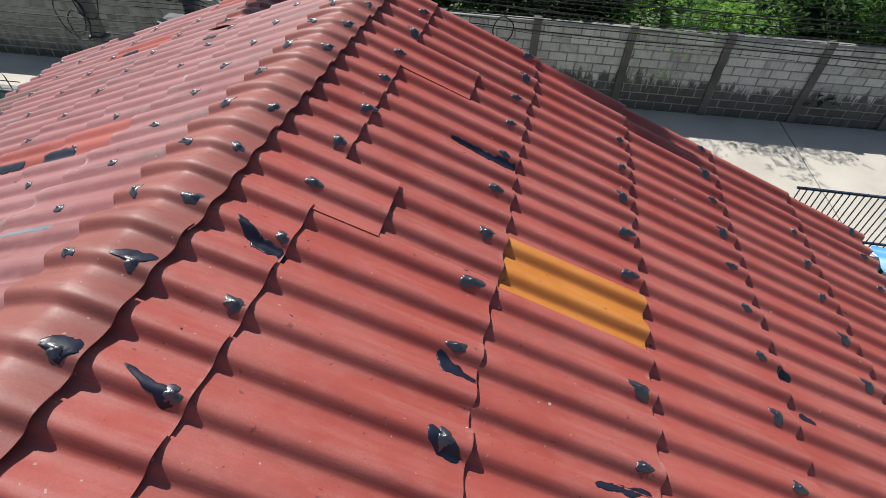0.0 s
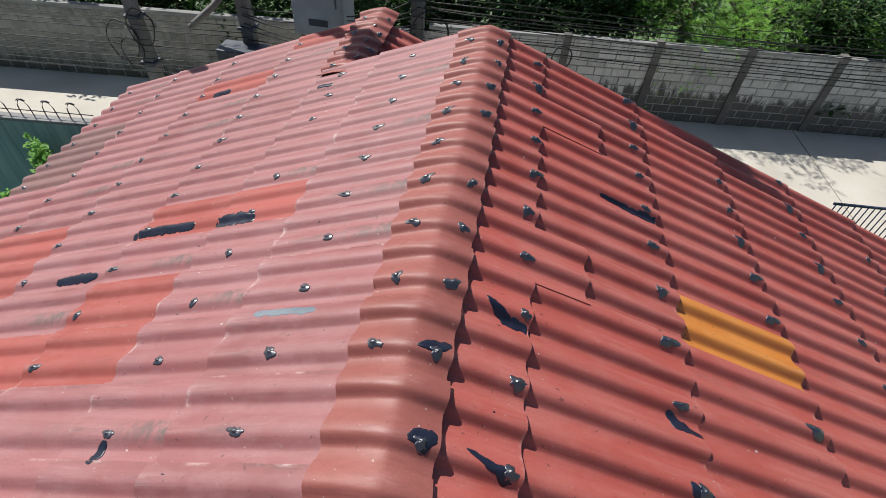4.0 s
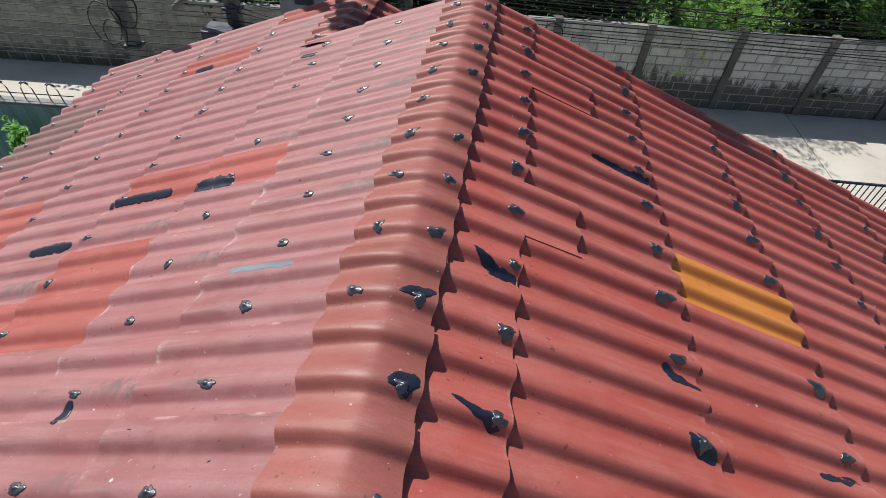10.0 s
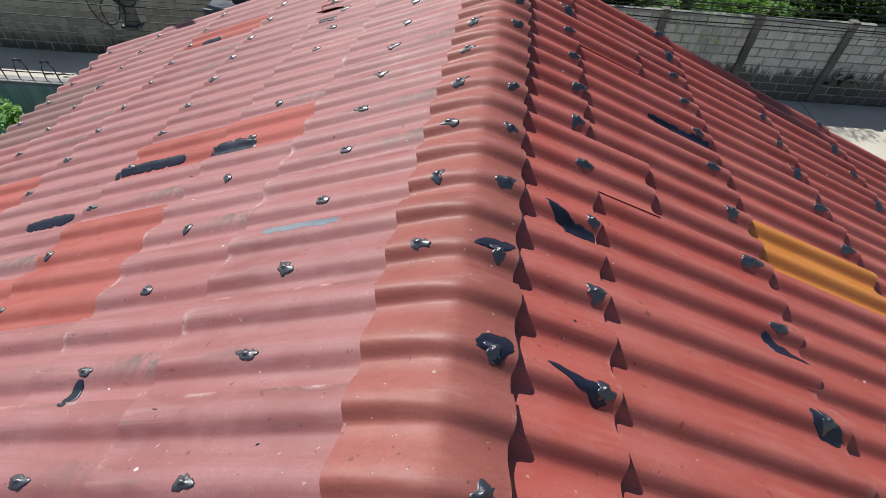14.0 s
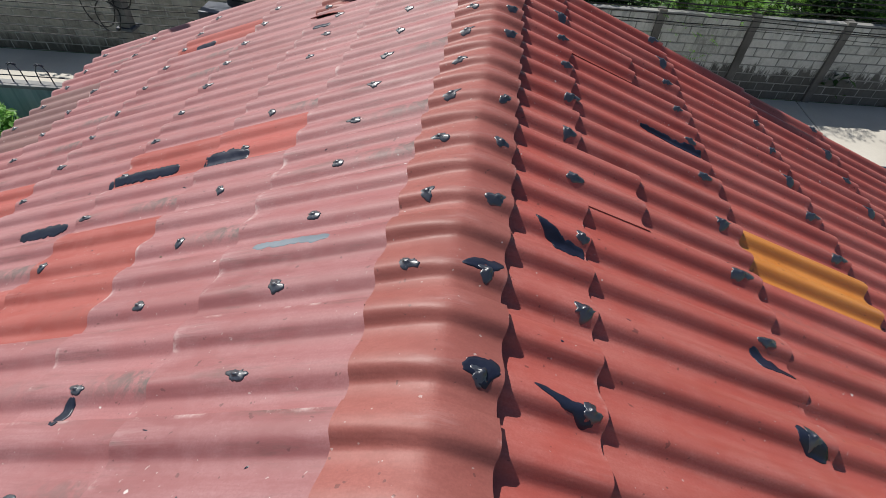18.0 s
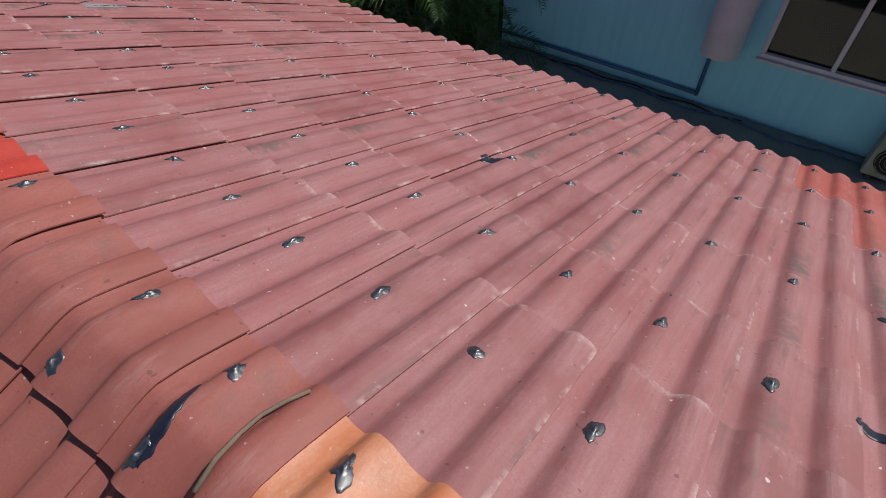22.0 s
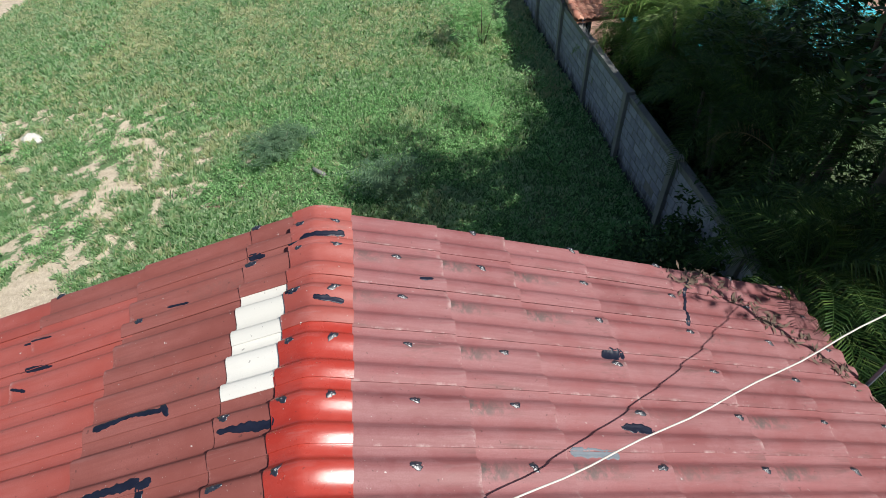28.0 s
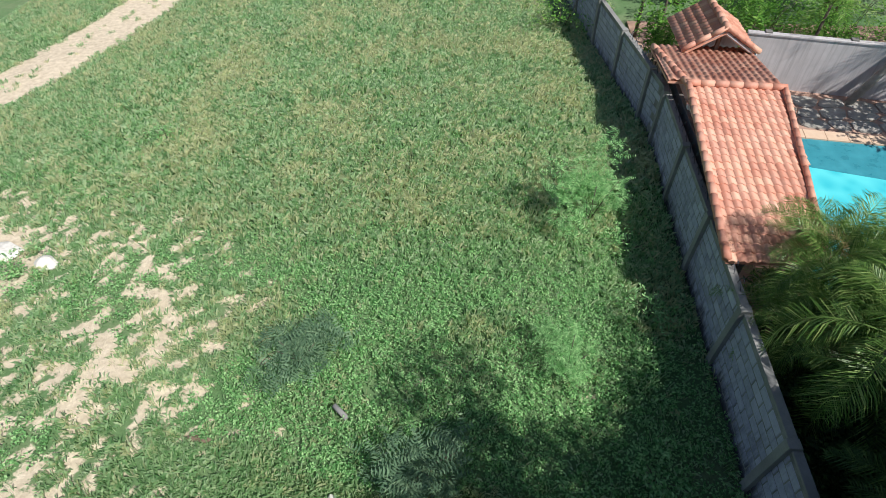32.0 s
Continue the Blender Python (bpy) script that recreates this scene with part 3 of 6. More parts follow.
def smear_data(points, widths, seed, thick=0.003):
    """A thin ragged strip of sealant or tape draped over the rolls, brushed along its length."""
    rnd = random.Random(seed)
    pts = [Vector((p[0], p[1], 0)) for p in points]
    fine = []
    for i in range(len(pts) - 1):
        n = max(3, int((pts[i + 1] - pts[i]).length / 0.012))
        for j in range(n):
            f = j / n
            fine.append((pts[i].lerp(pts[i + 1], f), widths[i] + (widths[i + 1] - widths[i]) * f))
    fine.append((pts[-1], widths[-1]))
    verts, faces = [], []
    across = (-1, -0.92, -0.6, -0.3, 0, 0.3, 0.6, 0.92, 1)
    last = len(fine) - 1
    for i, (p, w) in enumerate(fine):
        d = (fine[min(i + 1, last)][0] - fine[max(i - 1, 0)][0]).normalized()
        nrm = Vector((-d.y, d.x, 0))
        end = min(1.0, (min(i, last - i) + 0.6) / 3) ** 0.5
        rag = [1 + 0.5 * noise.noise((i * 0.33, seed * 1.7, k)) + rnd.uniform(-0.12, 0.12) for k in (0.0, 9.0)]
        for s in across:
            q = p + nrm * (w / 2) * s * end * rag[s > 0] + d * rnd.uniform(-0.003, 0.003)
            up = -0.001 if abs(s) == 1 or i in (0, last) else thick * (0.8 + 0.5 * noise.noise((i * 0.15, s * 4, seed)))
            verts.append((q.x, q.y, top_at(q.x, q.y) + up))
    n = len(across)
    for i in range(last):
        for j in range(n - 1):
            a = i * n + j
            faces.append((a, a + 1, a + n + 1, a + n))
    return mesh_from("smear", verts, faces, True)


def smear(parent, pts, widths, seed, material="tarflat", name="sealant_smear", label="", thick=0.004):
    return link(name, smear_data(pts, widths, seed, thick), M[material], parent, None, label)


W_SMEARS = [
    ([(-2.62, 2.215), (-2.3, 2.225), (-2.0, 2.22)], (0.06, 0.075, 0.07)),
    ([(-1.8, 2.19), (-1.62, 2.2), (-1.45, 2.19)], (0.08, 0.11, 0.07)),
    ([(-3.08, 1.765), (-2.85, 1.775), (-2.65, 1.78)], (0.05, 0.09, 0.05)),
    ([(-1.5, 0.42), (-1.5, 0.35), (-1.52, 0.29)], (0.06, 0.055, 0.06)),
    ([(-2.5, -1.84), (-2.37, -1.88), (-2.3, -1.94)], (0.03, 0.09, 0.05)),
    ([(-2.36, -6.82), (-2.48, -6.85), (-2.6, -6.87)], (0.06, 0.11, 0.08)),
    ([(-2.28, -6.17), (-2.42, -6.17), (-2.58, -6.14)], (0.03, 0.08, 0.05)),
    ([(-3.9, -8.0), (-3.72, -7.8), (-3.6, -7.57), (-3.5, -7.3)], (0.05, 0.035, 0.03, 0.05)),
    ([(-0.9, -7.4), (-1.02, -7.42)], (0.03, 0.04)),
    ([(-1.5, 4.27), (-1.68, 4.28)], (0.05, 0.06)),
    ([(-3.3, 4.9), (-3.05, 4.92)], (0.05, 0.06)),
]
for i, (pts, ws) in enumerate(W_SMEARS):
    smear(west, pts, [1.05 * v for v in ws], 100 + i)
smear(west, [(-0.98, 1.18), (-0.78, 1.18), (-0.58, 1.17)], (0.06, 0.065, 0.06), 90, "tape", "repair_tape", "faded grey-blue repair tape", 0.002)
smear(west, [(-1.79, -5.97), (-2.18, -5.95)], (0.06, 0.06), 91, "tape", "repair_tape", "dark grey repair tape")
E_SMEARS = [
    ([(0.33, 1.38), (0.45, 1.29), (0.6, 1.27)], (0.04, 0.1, 0.08)),
    ([(1.1, 2.88), (1.35, 2.86), (1.6, 2.86)], (0.03, 0.07, 0.11)),
    ([(0.33, 0.5), (0.46, 0.45), (0.55, 0.43)], (0.02, 0.06, 0.12)),
    ([(1.4, 1.1), (1.46, 1.04), (1.55, 1.02), (1.62, 1.0)], (0.05, 0.12, 0.06, 0.03)),
    ([(1.45, 0.7), (1.5, 0.65), (1.6, 0.61)], (0.05, 0.12, 0.08)),
    ([(2.2, 0.72), (2.36, 0.76), (2.5, 0.8)], (0.05, 0.1, 0.07)),
    ([(3.5, 2.0), (3.62, 1.98)], (0.08, 0.06)),
    ([(3.6, 1.72), (3.72, 1.7)], (0.1, 0.06)),
    ([(1.96, -5.69), (2.2, -5.69), (2.4, -5.68)], (0.05, 0.1, 0.08)),
    ([(0.96, -6.5), (1.2, -6.53), (1.5, -6.5)], (0.06, 0.06, 0.07)),
    ([(0.92, -6.02), (1.0, -6.0), (1.04, -5.88)], (0.07, 0.09, 0.06)),
    ([(1.0, -6.03), (1.25, -6.02), (1.51, -6.0)], (0.09, 0.07, 0.07)),
    ([(0.92, -6.45), (0.98, -6.56)], (0.05, 0.06)),
    ([(1.21, -4.37), (1.35, -4.35), (1.49, -4.34)], (0.04, 0.09, 0.09)),
    ([(0.88, -5.42), (1.2, -5.41), (1.5, -5.4)], (0.03, 0.06, 0.06)),
    ([(0.12, -6.18), (0.3, -6.2), (0.52, -6.22)], (0.1, 0.08, 0.04)),
    ([(1.0, -7.5), (1.2, -7.52)], (0.03, 0.03)),
    ([(2.2, -7.3), (2.45, -7.32)], (0.03, 0.04)),
    ([(2.35, -7.1), (2.5, -7.15)], (0.04, 0.03)),
    ([(2.3, -7.6), (2.6, -7.62)], (0.02, 0.03)),
    ([(3.2, -6.6), (3.35, -6.7)], (0.04, 0.06)),
    ([(0.35, -7.75), (0.5, -7.77)], (0.06, 0.08)),
    ([(2.8, -6.2), (2.95, -6.25)], (0.03, 0.05)),
]
for i, (pts, ws) in enumerate(E_SMEARS):
    smear(east, pts, [0.68 * v for v in ws], 200 + i)
for i, (pts, ws) in enumerate([
    ([(0.16, -1.33), (0.05, -1.36), (-0.09, -1.39)], (0.05, 0.07, 0.02)),
    ([(0.2, 0.96), (0.12, 0.93), (0.03, 0.9)], (0.05, 0.075, 0.015)),
    ([(0.21, 0.48), (0.15, 0.465), (0.08, 0.45)], (0.06, 0.12, 0.05)),
    ([(0.05, -3.63), (-0.1, -3.64), (-0.26, -3.63)], (0.02, 0.04, 0.06)),
    ([(0.04, -7.76), (-0.15, -7.78), (-0.33, -7.8)], (0.07, 0.05, 0.06)),
    ([(-0.1, -7.1), (-0.32, -7.08)], (0.06, 0.05)),
    ([(0.12, -7.2), (0.0, -7.22)], (0.09, 0.06)),
    ([(0.14, -7.72), (0.04, -7.74)], (0.1, 0.06)),
]):
    smear(ridge, pts, ws, 300 + i)

def rope_line():
    """White rope hung from the mast over the west slope and lying across the ridge."""
    hook, rest = Vector((-5.52, -6.8, 5.05)), Vector((-0.28, -5.26, 5.09))
    fine = [hook + Vector((-0.9, -0.5, 0.75)), hook + Vector((-0.4, -0.22, 0.33))]
    for i in range(28):
        u = i / 28
        fine.append(hook.lerp(rest, u) + Vector((0, 0.008 * math.sin(i * 1.3), -1.25 * u * (1 - u))))
    for i in range(70):
        x = rest.x + 5.6 * i / 69
        y = -5.26 + 0.14 * min(1.0, (x + 0.28) / 0.4) + 0.075 * max(0.0, x) + 0.008 * math.sin(i * 0.9)
        fine.append(Vector((x, y, 0.0)))
    line = fine[30:]
    heights = [top_at(p.x, p.y) + 0.012 for p in line]
    for i, p in enumerate(line):
        # stretched from crown to crown
        p.z = max(heights[max(0, i - 2):i + 3]) if p.x < 5.3 else heights[i]
    ob = link("rope", tube_data(fine, 0.0065, 6), M["rope"])
    tagged(ob, "frayed white rope slung across the tiled roof", "rope")


rnd = random.Random(88)
for i in range(26):
    x, y = (rnd.uniform(0.35, 2.6), rnd.uniform(-0.3, 2.8)) if i < 16 else (rnd.uniform(-2.4, -0.4), rnd.uniform(-1.2, 2.4))
    dx, dy = rnd.uniform(0.01, 0.035), rnd.uniform(-0.015, 0.015)
    smear(east if i < 16 else west, [(x, y), (x + dx, y + dy)], (rnd.uniform(0.004, 0.012), rnd.uniform(0.006, 0.016)), 400 + i, "tarflat" if i % 3 else "wood", "sealant_drip", "", 0.002)

rope_line()


def mast():
    root = empty("mast", at(-5.52, -6.8, 0))
    tagged(root, "thin galvanised antenna mast beside the eave", "mast")
    link("pole", cyl_data(0.022, 5.6, 10), M["tape"], root)
    link("base_plate", box_data(0.16, 0.16, 0.02, 0.003), M["tape"], root, at(0, 0, 0))
    link("guy_wire", tube_data([(0, 0, 5.1), (-1.2, -0.6, 2.5), (-1.9, -1.0, 1.2)], 0.004, 4), M["tape"], root)


mast()


def stick():
    pts = [(0.1, -1.13), (0.02, -1.15), (-0.06, -1.17), (-0.13, -1.18), (-0.2, -1.16), (-0.26, -1.13)]
    ob = link("stick", tube_data([(x, y, cap_top(x, y) + 0.012) for x, y in pts], 0.008, 7, 0.006), M["wood"])
    tagged(ob, "dry brown stick lying over a ridge cap", "stick")


stick()


def eave_litter():
    """Dry leaf litter caught along the south-west corner of the roof."""
    rnd = random.Random(61)
    V, F = [], []
    for _ in range(190):
        f = rnd.random()
        x = -3.7 - 1.6 * f + rnd.gauss(0, 0.1)
        y = -8.0 + 1.2 * f * f + rnd.gauss(0, 0.1)
        z = on_roof(x, y, 0.012 + 0.02 * rnd.random())
        a, s = rnd.uniform(0, 6.28), rnd.uniform(0.02, 0.07)
        u, v = Vector((math.cos(a), math.sin(a), rnd.uniform(-0.3, 0.3))) * s, Vector((-math.sin(a), math.cos(a), 0.2)) * s * 0.25
        p, i = Vector((x, y, z)), len(V)
        V += [p - u, p + v, p + u, p - v]
        F.append((i, i + 1, i + 2, i + 3))
    tagged(link("leaf_litter", mesh_from("litter", V, F), M["wood"]), "dry brown leaf litter along the roof corner", "leaf litter", kind="stuff")


eave_litter()

# ---------- ground: field, soil, track ----------
def bare_soil(x, y):
    """How bare the ground is, 0 to 1."""
    n = noise.fractal((x * 0.8, y * 0.8, 3.1), 0.9, 2.1, 5)
    n2 = noise.fractal((x * 2.9, y * 2.9, 9.0), 0.7, 2.0, 4)
    bias = -0.5
    bias += 0.67 * max(0, min(1, (x - 1.5) / 4.5)) * max(0, min(1, (y + 24) / 5.0)) * (0.75 + 0.25 * min(1, abs(y + 10) / 4))
    bias += 0.9 * math.exp(-((x - 7.2) ** 2 + (y + 12.2) ** 2) / 1.2)
    bias += 0.32 * math.exp(-((x - 5.0) ** 2 / 2.0 + (y + 16.0) ** 2 / 2.5))
    bias += 0.4 * math.exp(-((x - 11.0) ** 2 + (y + 18.4) ** 2) / 3.0)
    v = bias + 0.24 * n + 0.88 * n2
    # the sandy double track in the far corner
    if y < -15:
        mid = 14.5 + (0.38 if y > -29.8 else 0.12) * (y + 29.8) + 0.1 * math.sin(y)
        d = abs(x - mid)
        v = max(v, 0.8 - 1.1 * abs(d - 0.8) + 0.3 * n2, 0.5 - 0.7 * max(0, d - 0.7) + 0.45 * n2)
    return max(0.0, min(1.0, v * 2.2))


def grass_material():
    m = mat("grass_ground", (0.06, 0.1, 0.03), 0.95, spec=0.15)
    n = Nodes(m)
    w = n.world()
    mid = n.noise(w, 0.5, 5, 0.65)
    fine = n.noise(w, 7, 5, 0.7)
    g = n.ramp(mid, [(0.3, (0.08, 0.17, 0.065)), (0.5, (0.13, 0.22, 0.1)), (0.7, (0.2, 0.25, 0.14))])
    g = n.mix(n.step(fine, 0.45, 0.75, 0.0, 0.5), g, (0.09, 0.15, 0.06))
    a = n.node("ShaderNodeAttribute")
    a.attribute_name = "bare"
    e = n.math("ADD", a.outputs["Fac"], n.step(n.noise(w, 8, 6, 0.75), 0.3, 0.7, -0.4, 0.4))
    soil = n.ramp(n.noise(w, 6, 5, 0.7), [(0.3, (0.46, 0.38, 0.28)), (0.7, (0.72, 0.63, 0.50))])
    n.color(n.mix(n.step(e, 0.42, 0.62), g, soil))
    n.bump(n.noise(w, 14, 6, 0.75), 0.8, 0.05)
    return m


M["grass"] = grass_material()


def ground_sheet():
    xs = [-900, -200, -60, -30, -18, -10] + [-7 + 0.25 * i for i in range(113)] + [23, 30, 60, 200, 900]
    ys = [-900, -200, -70, -48, -42] + [-38 + 0.25 * i for i in range(121)] + [0, 12, 30, 60, 200, 900]
    verts, faces, bare = [], [], []
    for y in ys:
        for x in xs:
            inside = -39 < y < -8 and -7 < x < 21
            z = 0.07 * noise.noise((x * 0.5, y * 0.5, 0)) + 0.03 * noise.noise((x * 2, y * 2, 0)) if inside and x > -5.5 else 0.0
            verts.append((x, y, z))
            bare.append(bare_soil(x, y) if inside else 0.0)
    n = len(xs)
    for j in range(len(ys) - 1):
        for i in range(n - 1):
            a = j * n + i
            faces.append((a, a + 1, a + n + 1, a + n))
    me = mesh_from("ground", verts, faces, True)
    me.attributes.new("bare", "FLOAT", "POINT").data.foreach_set("value", bare)
    ob = link("ground", me, M["grass"])
    return tagged(ob, "open field of patchy green grass and bare sandy soil", "ground", kind="structure")


ground_sheet()


def leaf_material(name, a, b, c, rough=0.55, trans=0.25):
    m = mat(name, b, rough, spec=0.2)
    n = Nodes(m)
    n.color(n.ramp(n.island(), [(0.0, a), (0.5, b), (1.0, c)]))
    t = n.node("ShaderNodeBsdfTranslucent")
    n.put(t.inputs["Color"], n.ramp(n.island(), [(0.0, b), (1.0, c)]))
    mx = n.node("ShaderNodeMixShader")
    mx.inputs[0].default_value = trans
    n.put(mx.inputs[1], n.b.outputs[0])
    n.put(mx.inputs[2], t.outputs[0])
    n.put(m.node_tree.nodes["Material Output"].inputs["Surface"], mx.outputs[0])
    return m


M["blade"] = leaf_material("grass_blade", (0.08, 0.19, 0.07), (0.365, 0.585, 0.3), (0.73, 0.83, 0.57), 0.6, 0.6)
M["weed"] = leaf_material("broadleaf_weed", (0.05, 0.17, 0.05), (0.23, 0.48, 0.19), (0.48, 0.74, 0.36), 0.5, 0.45)
M["straw"] = leaf_material("dry_grass_blade", (0.34, 0.42, 0.22), (0.58, 0.63, 0.38), (0.82, 0.82, 0.56), 0.7, 0.6)
M["leaf"] = leaf_material("dark_tree_leaf", (0.014, 0.038, 0.012), (0.032, 0.078, 0.022), (0.1, 0.17, 0.055), 0.38, 0.15)
M["fernleaf"] = leaf_material("feathery_leaf", (0.11, 0.27, 0.04), (0.2, 0.43, 0.065), (0.34, 0.58, 0.12), 0.6, 0.4)
M["bushleaf"] = leaf_material("garden_leaf", (0.07, 0.19, 0.03), (0.13, 0.33, 0.055), (0.27, 0.48, 0.10), 0.5, 0.35)
M["greyleaf"] = leaf_material("grey_green_leaf", (0.09, 0.165, 0.10), (0.14, 0.25, 0.145), (0.22, 0.34, 0.20), 0.6, 0.35)
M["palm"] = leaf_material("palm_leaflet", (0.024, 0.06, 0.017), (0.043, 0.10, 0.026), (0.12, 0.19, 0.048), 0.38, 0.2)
M["palmdry"] = leaf_material("dry_palm_leaflet", (0.16, 0.12, 0.05), (0.26, 0.2, 0.09), (0.36, 0.30, 0.15), 0.6, 0.2)
M["palmtrunk"] = worn("pale_palm_trunk", (0.34, 0.32, 0.29), (0.24, 0.22, 0.2), (0.42, 0.4, 0.37), 0.85, 5, 40, 0.6, 0.008)
M["bark"] = worn("tree_bark", (0.13, 0.105, 0.085), (0.08, 0.065, 0.05), (0.2, 0.17, 0.14), 0.9, 6, 50, 0.8, 0.01)


def field_grass():
    """Blades and weeds of the field, thin where the soil is bare."""
    rnd = random.Random(77)
    sets = {"blade": ([], []), "weed": ([], []), "straw": ([], [])}
    for _ in range(96000):
        x = rnd.uniform(-6.0, 19.5)
        y = -8.6 - 29.0 * rnd.random() ** 1.25
        b = bare_soil(x, y)
        if rnd.random() < b * 1.3 - 0.15:
            continue
        weedy = noise.noise((x * 0.35, y * 0.35, 20)) + 0.35 * (x < 2 and y > -22) - 0.1 > 0
        kind = "weed" if weedy and rnd.random() < (0.75 if y > -19 else 0.35) else "blade"
        if kind == "blade" and noise.noise((x * 0.45, y * 0.45, 44)) + 0.6 * rnd.gauss(0, 1) + max(-0.2, min(0.25, (-17 - y) * 0.05)) - 0.3 * (x < 3 and y > -20) > 0.36:
            kind = "straw"
        V, F = sets[kind]
        if kind != "weed":
            h = rnd.uniform(0.07, 0.2) * (1.0 + 0.5 * max(0.0, min(1.0, (-17.0 - y) / 6)) * (x < 11)) * (1 - 0.5 * b)
            for _b in range(7):
                a = rnd.uniform(0, 6.28)
                dx, dy = math.cos(a), math.sin(a)
                w = rnd.uniform(0.0028, 0.0055)
                ox, oy = x + rnd.uniform(-0.08, 0.08), y + rnd.uniform(-0.08, 0.08)
                L = rnd.uniform(0.25, 0.85) * h
                i = len(V)
                V += [(ox - dy * w, oy + dx * w, -0.02), (ox + dy * w, oy - dx * w, -0.02), (ox + dx * L * 0.4, oy + dy * L * 0.4, h * 0.75 + 0.02), (ox + dx * L, oy + dy * L, h * 0.9 + 0.02)]
                F += [(i, i + 1, i + 2), (i + 1, i + 3, i + 2)]
        else:
            for _b in range(7):
                a = rnd.uniform(0, 6.28)
                r = rnd.uniform(0.02, 0.11)
                cx, cy, cz = x + r * math.cos(a), y + r * math.sin(a), rnd.uniform(0.05, 0.2)
                s = rnd.uniform(0.016, 0.036)
                t = rnd.uniform(-0.9, 0.9)
                a2 = rnd.uniform(0, 6.28)
                ux, uy = math.cos(a2) * s, math.sin(a2) * s
                i = len(V)
                V += [(cx - ux, cy - uy, cz - t * s), (cx - uy * 0.6, cy + ux * 0.6, cz + 0.01), (cx + ux, cy + uy, cz + t * s), (cx + uy * 0.6, cy - ux * 0.6, cz + 0.01)]
                F.append((i, i + 1, i + 2, i + 3))
    ob = link("field_grass", mesh_from("field_grass", *sets["blade"]), M["blade"])
    tagged(ob, "uneven tufts of green and straw-coloured wild grass", "grass", kind="stuff")
    ob = link("dry_grass", mesh_from("dry_grass", *sets["straw"]), M["straw"])
    tagged(ob, "dry straw-coloured grass stalks in drifts", "grass", kind="stuff")
    ob = link("field_weeds", mesh_from("field_weeds", *sets["weed"]), M["weed"])
    tagged(ob, "low bright green broadleaf weeds among the grass", "weeds", kind="stuff")


field_grass()


# ---------- plants ----------
def leaves(rnd, n, centre, radius, size, shape="leaf", hollow=0.3):
    """Loose leaves in an uneven crown made of several lumps."""
    V, F = [], []
    lumps = [(Vector([rnd.gauss(0, 0.45) for _ in range(3)]), rnd.uniform(0.35, 0.7)) for _ in range(9)]
    c, r = Vector(centre), Vector(radius)
    for _ in range(n):
        lc, lr = lumps[rnd.randrange(len(lumps))]
        d = Vector([rnd.gauss(0, 1) for _ in range(3)]).normalized() * (lr * (hollow + (1 - hollow) * rnd.random() ** 0.5))
        p = lc + d
        p = Vector((c.x + p.x * r.x, c.y + p.y * r.y, c.z + p.z * r.z))
        if p.z < 0.03:
            p.z = rnd.uniform(0.03, 0.15)
        a = rnd.uniform(0, 6.28)
        tilt = rnd.uniform(-0.7, 0.5)
        u = Vector((math.cos(a), math.sin(a), tilt)).normalized()
        v = u.cross(Vector((rnd.gauss(0, 0.35), rnd.gauss(0, 0.35), 1))).normalized()
        s = size * rnd.uniform(0.6, 1.3)
        i = len(V)
        if shape == "fern":
            # a feather: leaflets along a short stalk
            for q in range(5):
                b = p + u * (s * q * 0.45)
                w = s * (0.75 - 0.1 * q)
                i = len(V)
                V += [b, b + v * w + u * (s * 0.2), b + u * (s * 0.22), b - v * w + u * (s * 0.2)]
                F += [(i, i + 1, i + 2), (i, i + 2, i + 3)]
        else:
            V += [p - u * s, p + v * (s * 0.42) + Vector((0, 0, 0.1 * s)), p + u * s, p - v * (s * 0.42) + Vector((0, 0, 0.1 * s))]
            F += [(i, i + 1, i + 2, i + 3)]
    return mesh_from("leaves", V, F)


def bush(x, y, rad, h, n, size, material, seed, label, name="bush", shape="leaf"):
    rnd = random.Random(seed)
    root = empty(name, at(x, y, 0))
    tagged(root, label, "bush")
    link("foliage", leaves(rnd, n, (0, 0, h * 0.55), (rad, rad, h * 0.5), size, shape), M[material], root)
    for i in range(4):
        a = rnd.uniform(0, 6.28)
        link("stem", tube_data([(0.03 * math.cos(a), 0.03 * math.sin(a), 0), (rad * 0.25 * math.cos(a), rad * 0.25 * math.sin(a), h * 0.4), (rad * 0.5 * math.cos(a), rad * 0.5 * math.sin(a), h * 0.8)], 0.018, 5, 0.005), M["bark"], root)
    return root


def tree(x, y, trunk_h, crown_c, crown_r, n, size, material, seed, label, shape="leaf", base=0.0):
    rnd = random.Random(seed)
    root = empty("tree", at(x, y, base))
    tagged(root, label, "tree")
    top = Vector((rnd.uniform(-0.3, 0.3), rnd.uniform(-0.3, 0.3), trunk_h))
    link("trunk", tube_data([(0, 0, 0), (0.05, 0.03, trunk_h * 0.35), (top.x * 0.6, top.y * 0.6, trunk_h * 0.7), top], 0.13, 9, 0.07), M["bark"], root)
    c = Vector(crown_c)
    for i in range(7):
        a = i * 0.9 + rnd.uniform(-0.3, 0.3)
        e = c + Vector((math.cos(a) * crown_r[0] * 0.6, math.sin(a) * crown_r[1] * 0.6, rnd.uniform(-0.3, 0.5) * crown_r[2]))
        s = Vector((0, 0, trunk_h * rnd.uniform(0.5, 0.95)))
        link("limb", tube_data([s, s.lerp(e, 0.5) + Vector((0, 0, 0.15)), e], 0.05, 6, 0.012), M["bark"], root)
    link("crown", leaves(rnd, n, crown_c, crown_r, size, shape), M[material], root)
    return root


